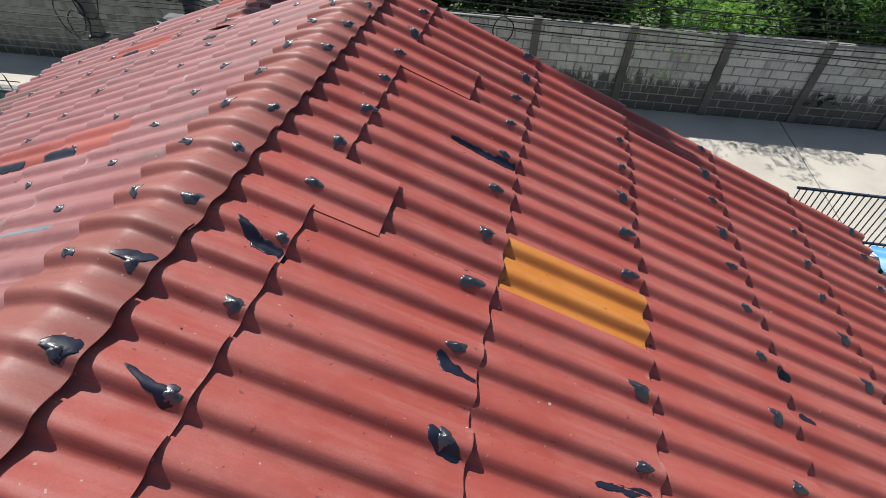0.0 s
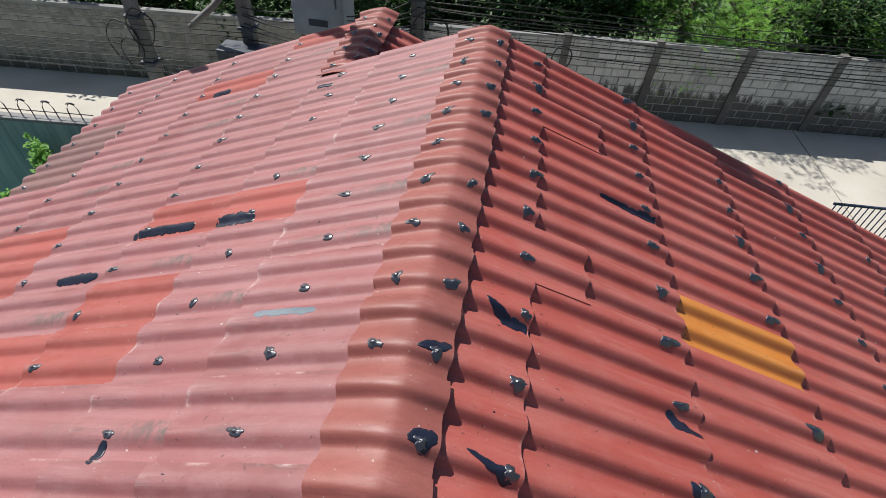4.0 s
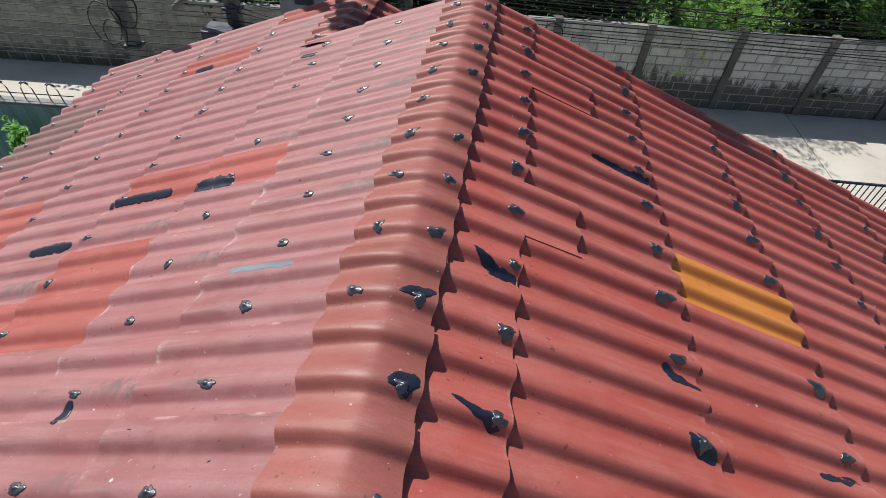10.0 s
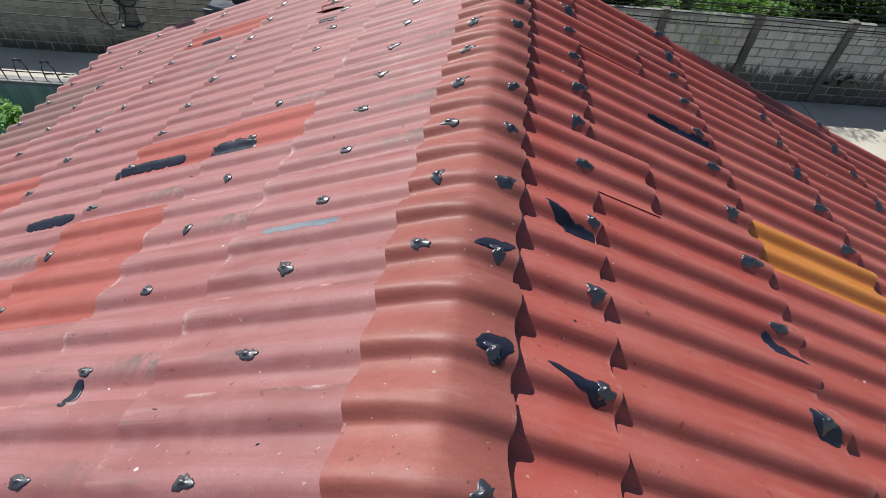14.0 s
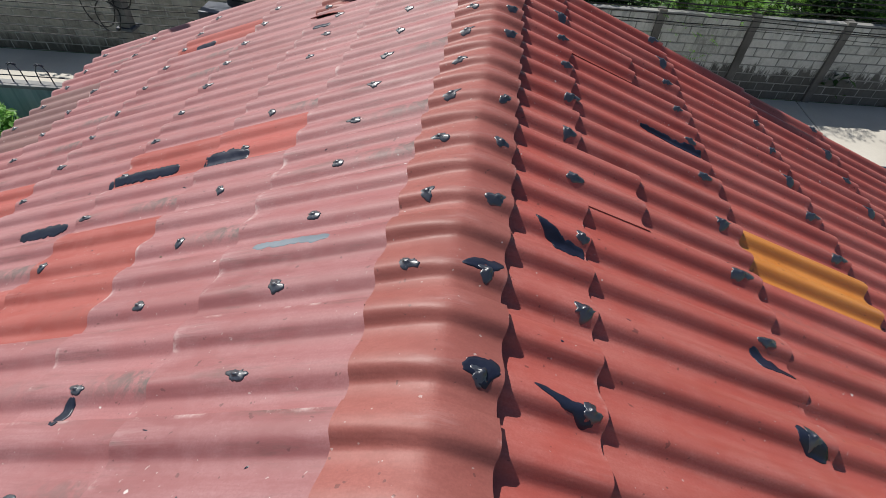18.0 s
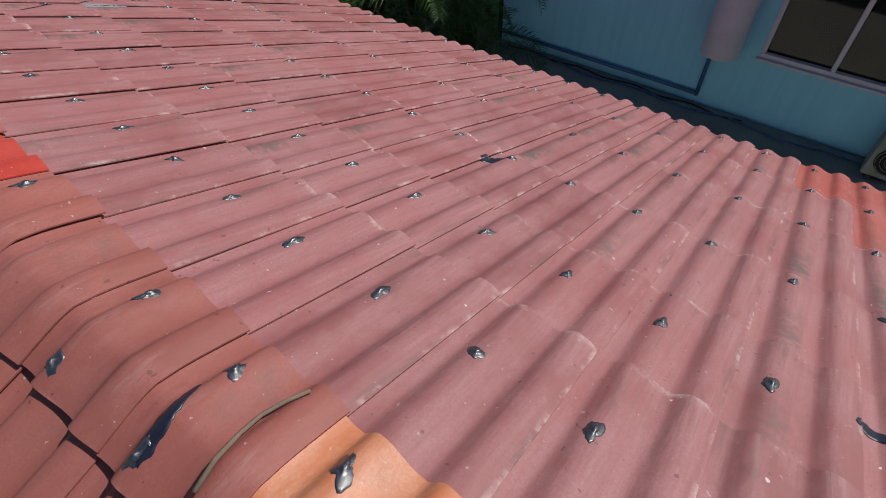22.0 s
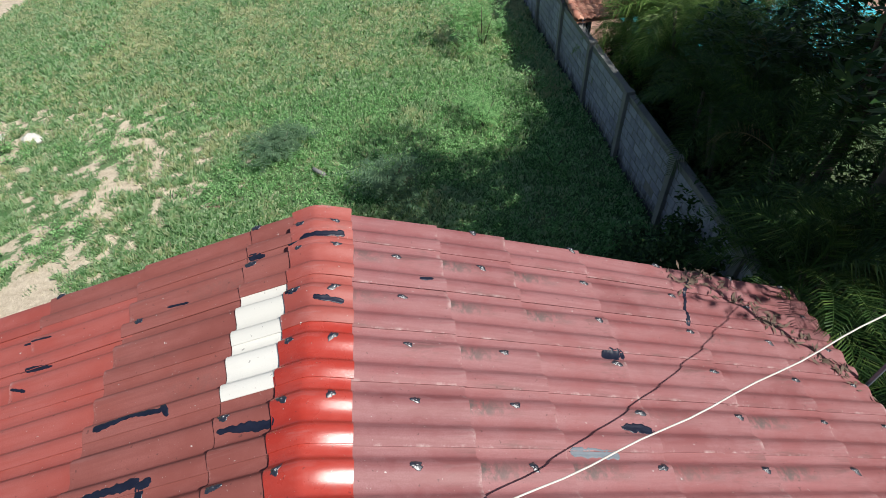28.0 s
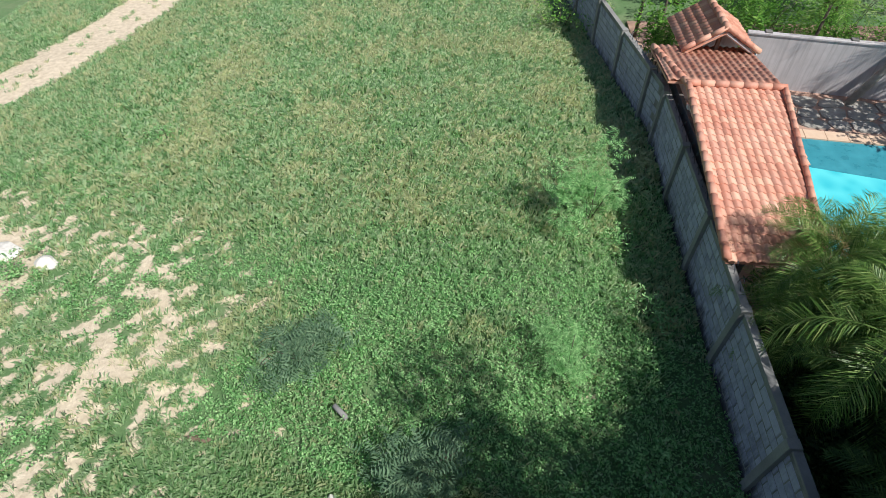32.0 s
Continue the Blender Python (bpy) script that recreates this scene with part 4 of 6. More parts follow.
def frond_data(length, seed, droop=0.5, pairs=42, wide=0.3):
    """A feather palm leaf that arches along +x: narrow leaflets, raised along the rib and hanging at their tips."""
    rnd = random.Random(seed)
    V, F = [], []

    def spine(t):
        return Vector((length * (t - 0.3 * droop * t ** 3), 0, length * (0.62 * t - (0.3 + 0.75 * droop) * t ** 2.4)))

    n = 12
    for i in range(n + 1):
        p = spine(i / n)
        w = 0.014 * (1 - 0.8 * i / n)
        V += [p + Vector((0, w, 0)), p + Vector((0, -w, 0)), p + Vector((0, 0, w))]
    for i in range(n):
        for k in range(3):
            F.append((i * 3 + k, i * 3 + (k + 1) % 3, i * 3 + 3 + (k + 1) % 3, i * 3 + 3 + k))
    for i in range(pairs):
        t = 0.18 + 0.82 * i / pairs
        p = spine(t)
        d = (spine(min(1, t + 0.03)) - spine(t - 0.03)).normalized()
        up = Vector((0, 1, 0)).cross(d).normalized() * -1
        for s in (-1, 1):
            if rnd.random() < 0.05:
                continue
            L = length * wide * math.sin(math.pi * (0.1 + 0.82 * t) ** 0.85) * rnd.uniform(0.8, 1.1)
            out = (Vector((0, s, 0)) * 0.8 + d * rnd.uniform(0.5, 0.75) + up * rnd.uniform(0.25, 0.5)).normalized()
            mid = p + out * (L * 0.5)
            tip = p + out * (L * 0.95) + Vector((0, 0, -L * rnd.uniform(0.25, 0.6)))
            w = d * (0.0078 * length / 1.6)
            k = len(V)
            V += [p - w * 0.4, p + w * 0.4, mid + w, mid - w, tip]
            F += [(k, k + 1, k + 2, k + 3), (k + 3, k + 2, k + 4)]
    return mesh_from("frond", V, F)


FRONDS = [frond_data(1.7, 1, 0.45), frond_data(1.9, 2, 0.65), frond_data(1.5, 3, 0.3), frond_data(1.8, 4, 0.85)]
DRY = frond_data(1.4, 5, 1.0, 28)
DRY.materials.append(M["palmdry"])
# paler frond copies; on the poolside palms the lighter green stands in for sunlight
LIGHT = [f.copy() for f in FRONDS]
M["palmlight"] = leaf_material("pale_sunlit_palm_leaflet", (0.055, 0.13, 0.03), (0.13, 0.25, 0.055), (0.34, 0.45, 0.15), 0.34, 0.35)
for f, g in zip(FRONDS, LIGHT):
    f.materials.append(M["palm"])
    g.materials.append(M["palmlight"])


def palm(x, y, h, count, seed, scale=1.0, stems=1, base=0.0, label="feathery green areca palm with arching fronds", kinds=FRONDS):
    rnd = random.Random(seed)
    root = empty("palm", at(x, y, base))
    tagged(root, label, "palm", "garden palms")
    for s in range(stems):
        a = rnd.uniform(0, 6.28)
        lean = 0.0 if stems == 1 else 0.22
        top = Vector((math.cos(a) * lean * h, math.sin(a) * lean * h, h * rnd.uniform(0.75, 1.0)))
        link("trunk", tube_data([(0.1 * math.cos(a) * (stems > 1), 0.1 * math.sin(a) * (stems > 1), 0), top * 0.5, top], 0.07 if stems == 1 else 0.045, 8, 0.04), M["bark"], root)
        count_here = count + 4 if scale > 0.6 else count
        for i in range(count_here):
            an = 360 * i / count_here + rnd.uniform(-18, 18)
            pitch = rnd.uniform(-35, 22)
            sc = scale * rnd.uniform(0.8, 1.15)
            if i == 0 and scale > 0.6:
                pitch = -78
            dry = rnd.random() < 0.03
            fr = link("frond", DRY if dry else kinds[rnd.randrange(4)], None, root, Matrix.Translation(top) @ pose(0, 0, 0, 0, pitch, an) @ Matrix.Diagonal((sc, sc, sc, 1)))
            if dry:
                fr["label"] = "dry straw-coloured frond"
    return root


PALMS = [(-6.9, -8.9, 2.6, 9, 2), (-7.6, -7.6, 2.9, 9, 2), (-7.3, -10.4, 2.8, 9, 2), (-7.2, -12.2, 2.7, 9, 2), (-7.0, -13.8, 2.9, 9, 2), (-7.4, -15.6, 3.2, 9, 2),
         (-7.9, -16.2, 3.0, 10, 1), (-7.5, -17.0, 2.2, 9, 1), (-7.9, -17.3, 2.6, 11, 2), (-8.9, -16.6, 3.4, 10, 2), (-8.8, -14.0, 3.0, 9, 2), (-9.6, -16.9, 2.9, 10, 1), (-7.35, -6.0, 2.9, 10, 2), (-7.9, -7.0, 3.3, 10, 2), (-6.5, -8.2, 2.9, 10, 2), (-8.0, -8.6, 3.4, 10, 2), (-9.8, -11.0, 3.4, 9, 2)]
PALMS += [(-7.5, -16.3, 1.6, 9, 2), (-7.7, -17.5, 1.7, 9, 2), (-8.3, -17.9, 2.3, 9, 2), (-7.6, -14.9, 1.7, 9, 2), (-9.2, -18.4, 1.9, 9, 2), (-8.2, -15.2, 2.2, 9, 2), (-7.1, -5.3, 1.7, 7, 1)]
# palms south of -15.5 take the copy with sunlight in its colour
for i, (x, y, h, c, st) in enumerate(PALMS):
    if y < -13.5 and x > -7.7:
        x -= 0.55
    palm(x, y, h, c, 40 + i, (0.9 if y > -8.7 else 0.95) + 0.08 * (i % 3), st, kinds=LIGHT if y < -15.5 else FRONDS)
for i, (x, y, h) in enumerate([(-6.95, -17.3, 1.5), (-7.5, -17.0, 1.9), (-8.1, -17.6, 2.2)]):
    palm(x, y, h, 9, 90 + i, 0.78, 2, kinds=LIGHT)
for i, (x, y) in enumerate([(-7.2, -30.4), (-6.6, -31.2), (-13.5, -31.5), (-16.5, -31.2)]):
    palm(x, y, 3.4, 10, 70 + i, 1.2, 1, kinds=LIGHT)

bright_palm = palm(-11.6, -28.6, 2.5, 11, 76, 1.1, 1, 0.0, "bright yellow-green palm beyond the pool wall", LIGHT)
leaning = palm(-12.5, -26.85, 3.9, 10, 77, 1.0, 1, 0.0, "palm with a leaning grey trunk by the pool wall")
leaning.rotation_euler = (0.1, -0.5, 0.0)
next(o for o in leaning.children if o.name.startswith("trunk")).data = tube_data([(0, 0, 0), (0.05, 0, 2.0), (0, 0, 3.9)], 0.13, 10, 0.1)
next(o for o in leaning.children if o.name.startswith("trunk")).data.materials.append(M["palmtrunk"])
for i, (x, y, r, h) in enumerate([(-10.2, -29.6, 1.3, 2.8), (-12.6, -28.9, 1.3, 2.6), (-14.8, -28.3, 1.4, 2.8), (-8.3, -29.8, 1.2, 2.6), (-16.8, -28.0, 1.4, 2.6), (-6.9, -28.9, 0.8, 2.6), (-9.4, -31.2, 1.5, 3.3), (-11.4, -30.9, 1.5, 3.2), (-13.4, -30.4, 1.5, 3.4), (-15.4, -30.0, 1.5, 3.2), (-17.4, -29.8, 1.5, 3.2)]):
    bush(x, y, r, h, 1700, 0.075, "bushleaf", 180 + i, "leafy green shrub beyond the pool wall", "shrub")
# dark trees of the west garden; their crowns shade the field
tree(-7.3, -9.3, 7.4, (0, 0, 9.0), (2.2, 2.2, 1.8), 4200, 0.1, "leaf", 11, "tall dark-leaved garden tree shading the field")
tree(-8.1, -8.5, 5.2, (0, 0, 6.5), (1.8, 1.6, 1.4), 3600, 0.12, "leaf", 21, "dark-leaved tree beside the palms")
tree(-9.8, -12.8, 3.6, (0, 0, 3.8), (2.0, 2.2, 2.0), 3600, 0.1, "leaf", 12, "broad dark-leaved garden tree behind the wall")
tree(-8.4, -11.2, 4.6, (0, 0, 5.6), (1.7, 1.7, 1.5), 2600, 0.09, "leaf", 13, "dark-leaved garden tree near the wall")
tree(-10.2, -9.4, 6.6, (0, 0, 8.0), (2.2, 2.2, 1.7), 5600, 0.13, "leaf", 17, "tall dark garden tree behind the palms")
tree(-10.6, -11.2, 6.0, (0, 0, 7.0), (2.0, 1.6, 1.5), 5600, 0.13, "leaf", 18, "tall dark garden tree behind the palms")
tree(-11.8, -13.0, 4.0, (0, 0, 4.8), (1.6, 1.7, 1.4), 3600, 0.12, "leaf", 19, "tall dark garden tree behind the palms")
tree(-10.6, -6.9, 4.8, (0, 0, 5.2), (2.0, 1.6, 2.2), 3600, 0.1, "leaf", 20, "dense dark tree beside the blue house")
tree(-11.5, -9.5, 3.5, (0, 0, 3.4), (2.4, 2.4, 2.4), 3000, 0.11, "leaf", 14, "dense dark-leaved garden tree")
tree(-15.7, -23.4, 4.2, (0, 0, 5.0), (1.9, 1.7, 1.4), 2600, 0.12, "leaf", 22, "spreading garden tree that shades the pool wall")
tree(-8.8, -34.5, 2.6, (0, 0, 3.2), (3.4, 1.8, 2.2), 3600, 0.1, "leaf", 15, "leafy garden tree beyond the pool wall")
tree(-14.5, -34.0, 2.6, (0, 0, 3.2), (3.4, 1.8, 2.2), 3600, 0.1, "bushleaf", 16, "leafy green tree beyond the pool wall")
for i, (x, y, r, h) in enumerate([(-7.0, -9.9, 0.9, 1.7), (-7.3, -11.4, 1.0, 1.9), (-7.1, -13.0, 0.9, 1.8), (-7.3, -14.9, 0.9, 1.9), (-8.6, -8.2, 1.0, 2.2), (-8.4, -10.3, 1.1, 2.2), (-8.6, -12.6, 1.1, 2.2), (-8.9, -15.2, 1.1, 2.1),
                               (-6.3, -8.6, 0.6, 1.6), (-9.9, -14.6, 1.2, 2.0), (-6.9, -5.2, 0.5, 1.3), (-7.9, -6.3, 0.6, 2.2), (-10.4, -16.6, 1.2, 1.8), (-10.9, -14.9, 1.5, 2.2), (-9.7, -13.5, 1.3, 2.6), (-12.2, -15.4, 1.5, 2.2), (-11.6, -17.3, 1.6, 2.0), (-13.6, -17.4, 1.6, 2.2), (-12.6, -19.2, 1.4, 1.8), (-9.9, -15.6, 1.1, 2.4), (-6.8, -16.0, 0.7, 1.5), (-7.2, -17.1, 0.8, 1.4), (-8.2, -16.6, 0.9, 1.6), (-8.0, -17.9, 0.8, 1.3), (-7.4, -15.6, 0.8, 1.6)]):
    x -= 0.45 if x > -7.4 and y < -9 else 0.0
    bush(x, y, r, h, 1500, 0.07, "leaf", 120 + i, "dense dark green garden shrub", "shrub")
for i, (x, y, r, h) in enumerate([(-5.55, -8.9, 0.7, 1.9), (-5.6, -9.9, 0.6, 1.6), (-5.75, -10.8, 0.5, 1.2), (-5.2, -9.6, 0.6, 1.2), (-4.9, -10.6, 0.6, 0.9)]):
    bush(x, y, r, h, 1500, 0.06, "leaf", 160 + i, "dark creeper heaped against the field wall", "shrub")
for i, (x, y, r, h) in enumerate([(-6.35, -9.0, 0.75, 2.4), (-6.3, -10.0, 0.7, 2.3), (-6.35, -10.8, 0.6, 2.2)]):
    bush(x, y, r, h, 1700, 0.07, "leaf", 190 + i, "dark shrub grown over the end of the field wall", "shrub")
# shrubs and seedlings in the field
bush(-4.0, -21.0, 1.0, 1.9, 1100, 0.11, "weed", 140, "feathery young tree in the grass", "sapling", "fern")
bush(2.2, -16.3, 0.75, 0.8, 420, 0.13, "greyleaf", 141, "low grey-green shrub in the grass", "shrub", "fern")
bush(-0.5, -14.3, 0.9, 1.1, 480, 0.13, "greyleaf", 142, "grey-green sapling in the shade", "sapling", "fern")
bush(-3.2, -16.6, 0.6, 1.0, 600, 0.07, "weed", 143, "thin feathery sapling in the weeds", "sapling", "fern")
bush(-3.7, -8.9, 0.45, 1.9, 600, 0.06, "bushleaf", 144, "bright green shrub against the gable", "shrub")
bush(-4.4, -9.3, 0.6, 1.5, 600, 0.06, "leaf", 145, "dark green shrub near the gable", "shrub")
bush(-3.9, -31.8, 1.0, 1.6, 700, 0.06, "bushleaf", 146, "tall weeds along the field edge", "shrub")
for i, (x, y) in enumerate([(-5.2, -11.5), (-4.6, -14.5), (-5.0, -18.0), (-4.9, -20.0), (-2.0, -12.0), (0.2, -10.6), (-2.8, -10.5), (8.5, -23.6), (9.8, -18.0)]):
    bush(x, y, 0.55, 0.5, 380, 0.045, "weed", 150 + i, "low leafy weed clump in the field", "weed_clump")
# ---------- street: road, walls, poles ----------
ROAD_TURN = math.degrees(math.atan(0.104))


def street_y(x, off):
    return off + 0.104 * x


def road():
    root = empty("road", at(0, 0, 0, ROAD_TURN))
    tagged(root, "pale sunlit concrete village road in slabs with dark joints", "road", kind="structure")
    slab = box_data(3.97, 5.5, 0.19, 0.012)
    slab.materials.append(M["concrete"])
    for i in range(-9, 9):
        link("slab", slab, None, root, at(2.6 + 4.0 * i, 8.55, 0.0))
    link("joint_bed", box_data(72, 5.4, 0.165), M["darkcement"], root, at(0, 8.55, 0))


road()


def block_material(name, tones, low, high):
    """Hollow-block wall, blackened up to a ragged line; along the street by damp."""
    m = mat(name, tones[1], 0.9, spec=0.2)
    n = Nodes(m)
    w = n.world()
    c = n.ramp(n.random(), [(0.0, tones[0]), (0.5, tones[1]), (1.0, tones[2])])
    c = n.mix(n.step(n.noise(w, 3.0, 5, 0.7), 0.35, 0.7, 0.0, 0.55), c, tones[0])
    c = n.mix(n.step(n.noise(w, 9.0, 6, 0.75, 0.6), 0.42, 0.66, 0.0, 0.6), c, tones[2])
    c = n.mix(n.step(n.noise(n.world((2.5, 2.5, 0.5)), 2.2, 5, 0.7), 0.52, 0.72, 0.0, 0.6), c, [0.5 * q for q in tones[0]])
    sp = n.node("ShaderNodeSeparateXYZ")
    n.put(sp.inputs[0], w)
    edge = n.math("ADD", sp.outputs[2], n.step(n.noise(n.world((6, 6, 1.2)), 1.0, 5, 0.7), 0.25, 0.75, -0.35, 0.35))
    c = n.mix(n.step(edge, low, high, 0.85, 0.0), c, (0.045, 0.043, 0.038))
    n.color(c)
    n.bump(n.noise(w, 25, 4, 0.7), 0.5, 0.01)
    return m


M["mortar"] = worn("smeared_mortar", (0.24, 0.24, 0.23), (0.13, 0.13, 0.125), (0.34, 0.34, 0.33), 0.9, 2.5, 30, 0.3)
M["blocks"] = block_material("street_block", ((0.3, 0.3, 0.285), (0.44, 0.44, 0.42), (0.58, 0.58, 0.56)), 0.85, 1.0)
M["blockswest"] = block_material("old_brown_block", ((0.15, 0.145, 0.13), (0.24, 0.23, 0.205), (0.34, 0.33, 0.30)), 0.3, 0.8)
# field blocks turn darker towards the bottom
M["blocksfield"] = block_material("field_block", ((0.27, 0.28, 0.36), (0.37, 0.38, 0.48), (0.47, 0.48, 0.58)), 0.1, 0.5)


def block_wall(root, length, height, material, start=0, count=300, thick=0.13, bw=0.41, bh=0.205, seed=3):
    """Rows of blocks proud of a recessed core; the first ones are parts, the rest one joined piece."""
    rnd = random.Random(seed)
    link("mortar", box_data(length, thick - 0.02, height - 0.02), M["mortar"], root, at(length / 2, 0, 0))
    block = box_data(bw - 0.022, thick, bh - 0.022, 0.016)
    block.materials.append(material)
    rest_v, rest_f = [], []
    made = 0
    cols = int(length / bw)
    for c in range(cols):
        for r in range(int(height / bh)):
            x = (c + 0.5 + 0.5 * (r % 2)) * bw
            if x > length - bw / 2:
                continue
            j = rnd.gauss(0, 0.003)
            if c >= start and made < count:
                link("block", block, None, root, at(x, j, r * bh + 0.008))
                made += 1
            else:
                i = len(rest_v)
                hx, hy, hz = bw / 2 - 0.008, thick / 2 + j, bh - 0.016
                rest_v += [(x + sx * hx, sy * hy, r * bh + 0.008 + sz * hz) for sz in (0, 1) for sx, sy in ((-1, -1), (1, -1), (1, 1), (-1, 1))]
                rest_f += [tuple(i + q for q in f) for f in ((0, 3, 2, 1), (4, 5, 6, 7), (0, 1, 5, 4), (1, 2, 6, 5), (2, 3, 7, 6), (3, 0, 4, 7))]
    if rest_v:
        tagged(link("blocks", mesh_from("blocks", rest_v, rest_f), material, root), kind="stuff")
    link("coping", box_data(length, thick + 0.02, 0.05, 0.008), M["cement"], root, at(length / 2, 0, height - 0.02))


def street_block_walls():
    a = empty("wall_street_east", at(-1.7, street_y(-1.7, 11.45), 0.18, ROAD_TURN))
    tagged(a, "grey hollow-block boundary wall with damp blackened base", "wall", kind="structure")
    block_wall(a, 14.8, 1.86, M["blocks"])
    post = box_data(0.17, 0.19, 1.95, 0.01)
    post.materials.append(M["darkcement"])
    for i in range(7):
        link("post", post, None, a, at(1.05 + 2.07 * i, -0.03, 0), "dark stained concrete post")
    b = empty("wall_street_west", at(-20.2, street_y(-20.2, 11.45), 0.18, ROAD_TURN))
    tagged(b, "old brownish block wall along the shaded street", "wall", kind="structure")
    block_wall(b, 18.6, 1.7, M["blockswest"], start=14)


street_block_walls()


def streak_paint(name, base, dark, light):
    """Painted render with rain streaks that run down."""
    m = mat(name, base, 0.8, spec=0.25)
    n = Nodes(m)
    w = n.world()
    s = n.noise(n.world((7, 7, 0.35)), 1.0, 6, 0.7)
    b = n.noise(w, 1.1, 5, 0.6)
    c = n.ramp(s, [(0.32, dark), (0.5, base), (0.72, light)])
    n.color(n.mix(n.step(b, 0.45, 0.7, 0.0, 0.5), c, dark))
    n.bump(n.noise(w, 30, 4, 0.7), 0.25, 0.006)
    return m


M["teal"] = streak_paint("streaked_teal_render", (0.33, 0.45, 0.45), (0.2, 0.29, 0.285), (0.5, 0.58, 0.56))


def teal_wall():
    root = empty("street_wall", at(-13.6, street_y(-13.6, 5.76), 0, ROAD_TURN))
    tagged(root, "rain-streaked teal rendered wall topped with curled iron spikes", "wall", kind="structure")
    link("panel", box_data(8.2, 0.13, 2.72), M["teal"], root, at(4.1, 0, 0))
    link("coping", box_data(8.2, 0.15, 0.05, 0.01), M["cement"], root, at(4.1, 0, 2.72))
    pts = [(0, 0, 0), (0.01, 0, 0.16), (0.05, 0, 0.24), (0.11, 0, 0.27), (0.15, 0, 0.24)]
    spike = tube_data(pts, 0.008, 5)
    spike.materials.append(M["metal"])
    for i in range(46):
        link("iron_spike", spike, None, root, at(0.15 + 0.175 * i, 0.02, 2.77, 180 * (i % 2)))
    link("rail", tube_data([(0, 0.02, 2.86), (8.2, 0.02, 2.86)], 0.007, 5), M["metal"], root)


teal_wall()


def gatepost_fence():
    root = empty("iron_fence", at(5.75, 7.0, 0, 4))
    tagged(root, "dark blue iron front fence on a low wall", "fence")
    link("low_wall", box_data(5.0, 0.12, 0.75), M["whitepaint"], root, at(2.5, 0, 0))
    for z in (0.95, 1.86):
        link("rail", box_data(5.0, 0.03, 0.035), M["fence"], root, at(2.5, 0, z))
    bar = box_data(0.014, 0.014, 1.12)
    bar.materials.append(M["fence"])
    for i in range(48):
        link("bar", bar, None, root, at(0.05 + 0.104 * i, 0, 0.76))


M["fence"] = worn("dark_blue_iron", (0.035, 0.05, 0.11), (0.02, 0.03, 0.06), (0.06, 0.08, 0.16), 0.45, 5, 60)
M["bluemetal"] = worn("blue_sheet_metal", (0.06, 0.27, 0.55), (0.05, 0.22, 0.47), (0.09, 0.33, 0.62), 0.4, 1.5, 40)
gatepost_fence()


def blue_canopy():
    root = empty("blue_canopy", at(7.4, 3.6, 0))
    tagged(root, "bright blue corrugated metal lean-to roof", "canopy")
    V, F = [], []
    nx = 60
    for i in range(nx + 1):
        y = -1.9 + 3.7 * i / nx
        z = 0.018 * math.sin(i * math.pi / 2.5)
        V += [(-1.35, y, 2.28 + z), (1.5, y, 2.05 + z)]
    for i in range(nx):
        F.append((2 * i, 2 * i + 1, 2 * i + 3, 2 * i + 2))
    sheet = link("sheet", mesh_from("sheet", V, F, True), M["bluemetal"], root)
    sheet.modifiers.new("thickness", "SOLIDIFY").thickness = 0.006
    for x, y, h in ((-1.2, -1.7, 2.2), (1.4, -1.7, 2.0), (-1.2, 1.6, 2.2), (1.4, 1.6, 2.0)):
        link("post", box_data(0.06, 0.06, h), M["fence"], root, at(x, y, 0))


blue_canopy()
M["polecement"] = worn("pole_concrete", (0.16, 0.155, 0.15), (0.11, 0.105, 0.10), (0.22, 0.21, 0.2), 0.85, 3, 30)


def power_pole(x, y, h, label, arm=True):
    root = empty("power_pole", at(x, y, 0.0))
    tagged(root, label, "power pole", "street poles")
    V = [(-0.11, -0.09, 0), (0.11, -0.09, 0), (0.11, 0.09, 0), (-0.11, 0.09, 0), (-0.075, -0.06, h), (0.075, -0.06, h), (0.075, 0.06, h), (-0.075, 0.06, h)]
    link("shaft", mesh_from("shaft", V, [(0, 3, 2, 1), (4, 5, 6, 7), (0, 1, 5, 4), (1, 2, 6, 5), (2, 3, 7, 6), (3, 0, 4, 7)]), M["polecement"], root)
    if arm:
        link("cross_arm", box_data(1.5, 0.09, 0.11, 0.008), M["polecement"], root, at(0, -0.1, h - 0.6))
        for i in (-0.65, 0, 0.65):
            link("insulator", cyl_data(0.05, 0.16, 10, 0.03), M["whitepaint"], root, at(i, -0.1, h - 0.49))
    for z in (2.5, 3.3, 4.1):
        link("clamp", box_data(0.27, 0.23, 0.05, 0.006), M["metal"], root, at(0, 0, z))
    return root


p1 = power_pole(-5.95, 7.4, 6.2, "grey concrete street pole wrapped in black cables", False)
p2 = power_pole(-4.05, 7.5, 9.8, "concrete street pole with a transformer and dark meter box")
p3 = power_pole(-1.25, 7.5, 10.0, "concrete street pole behind the roof ridge")


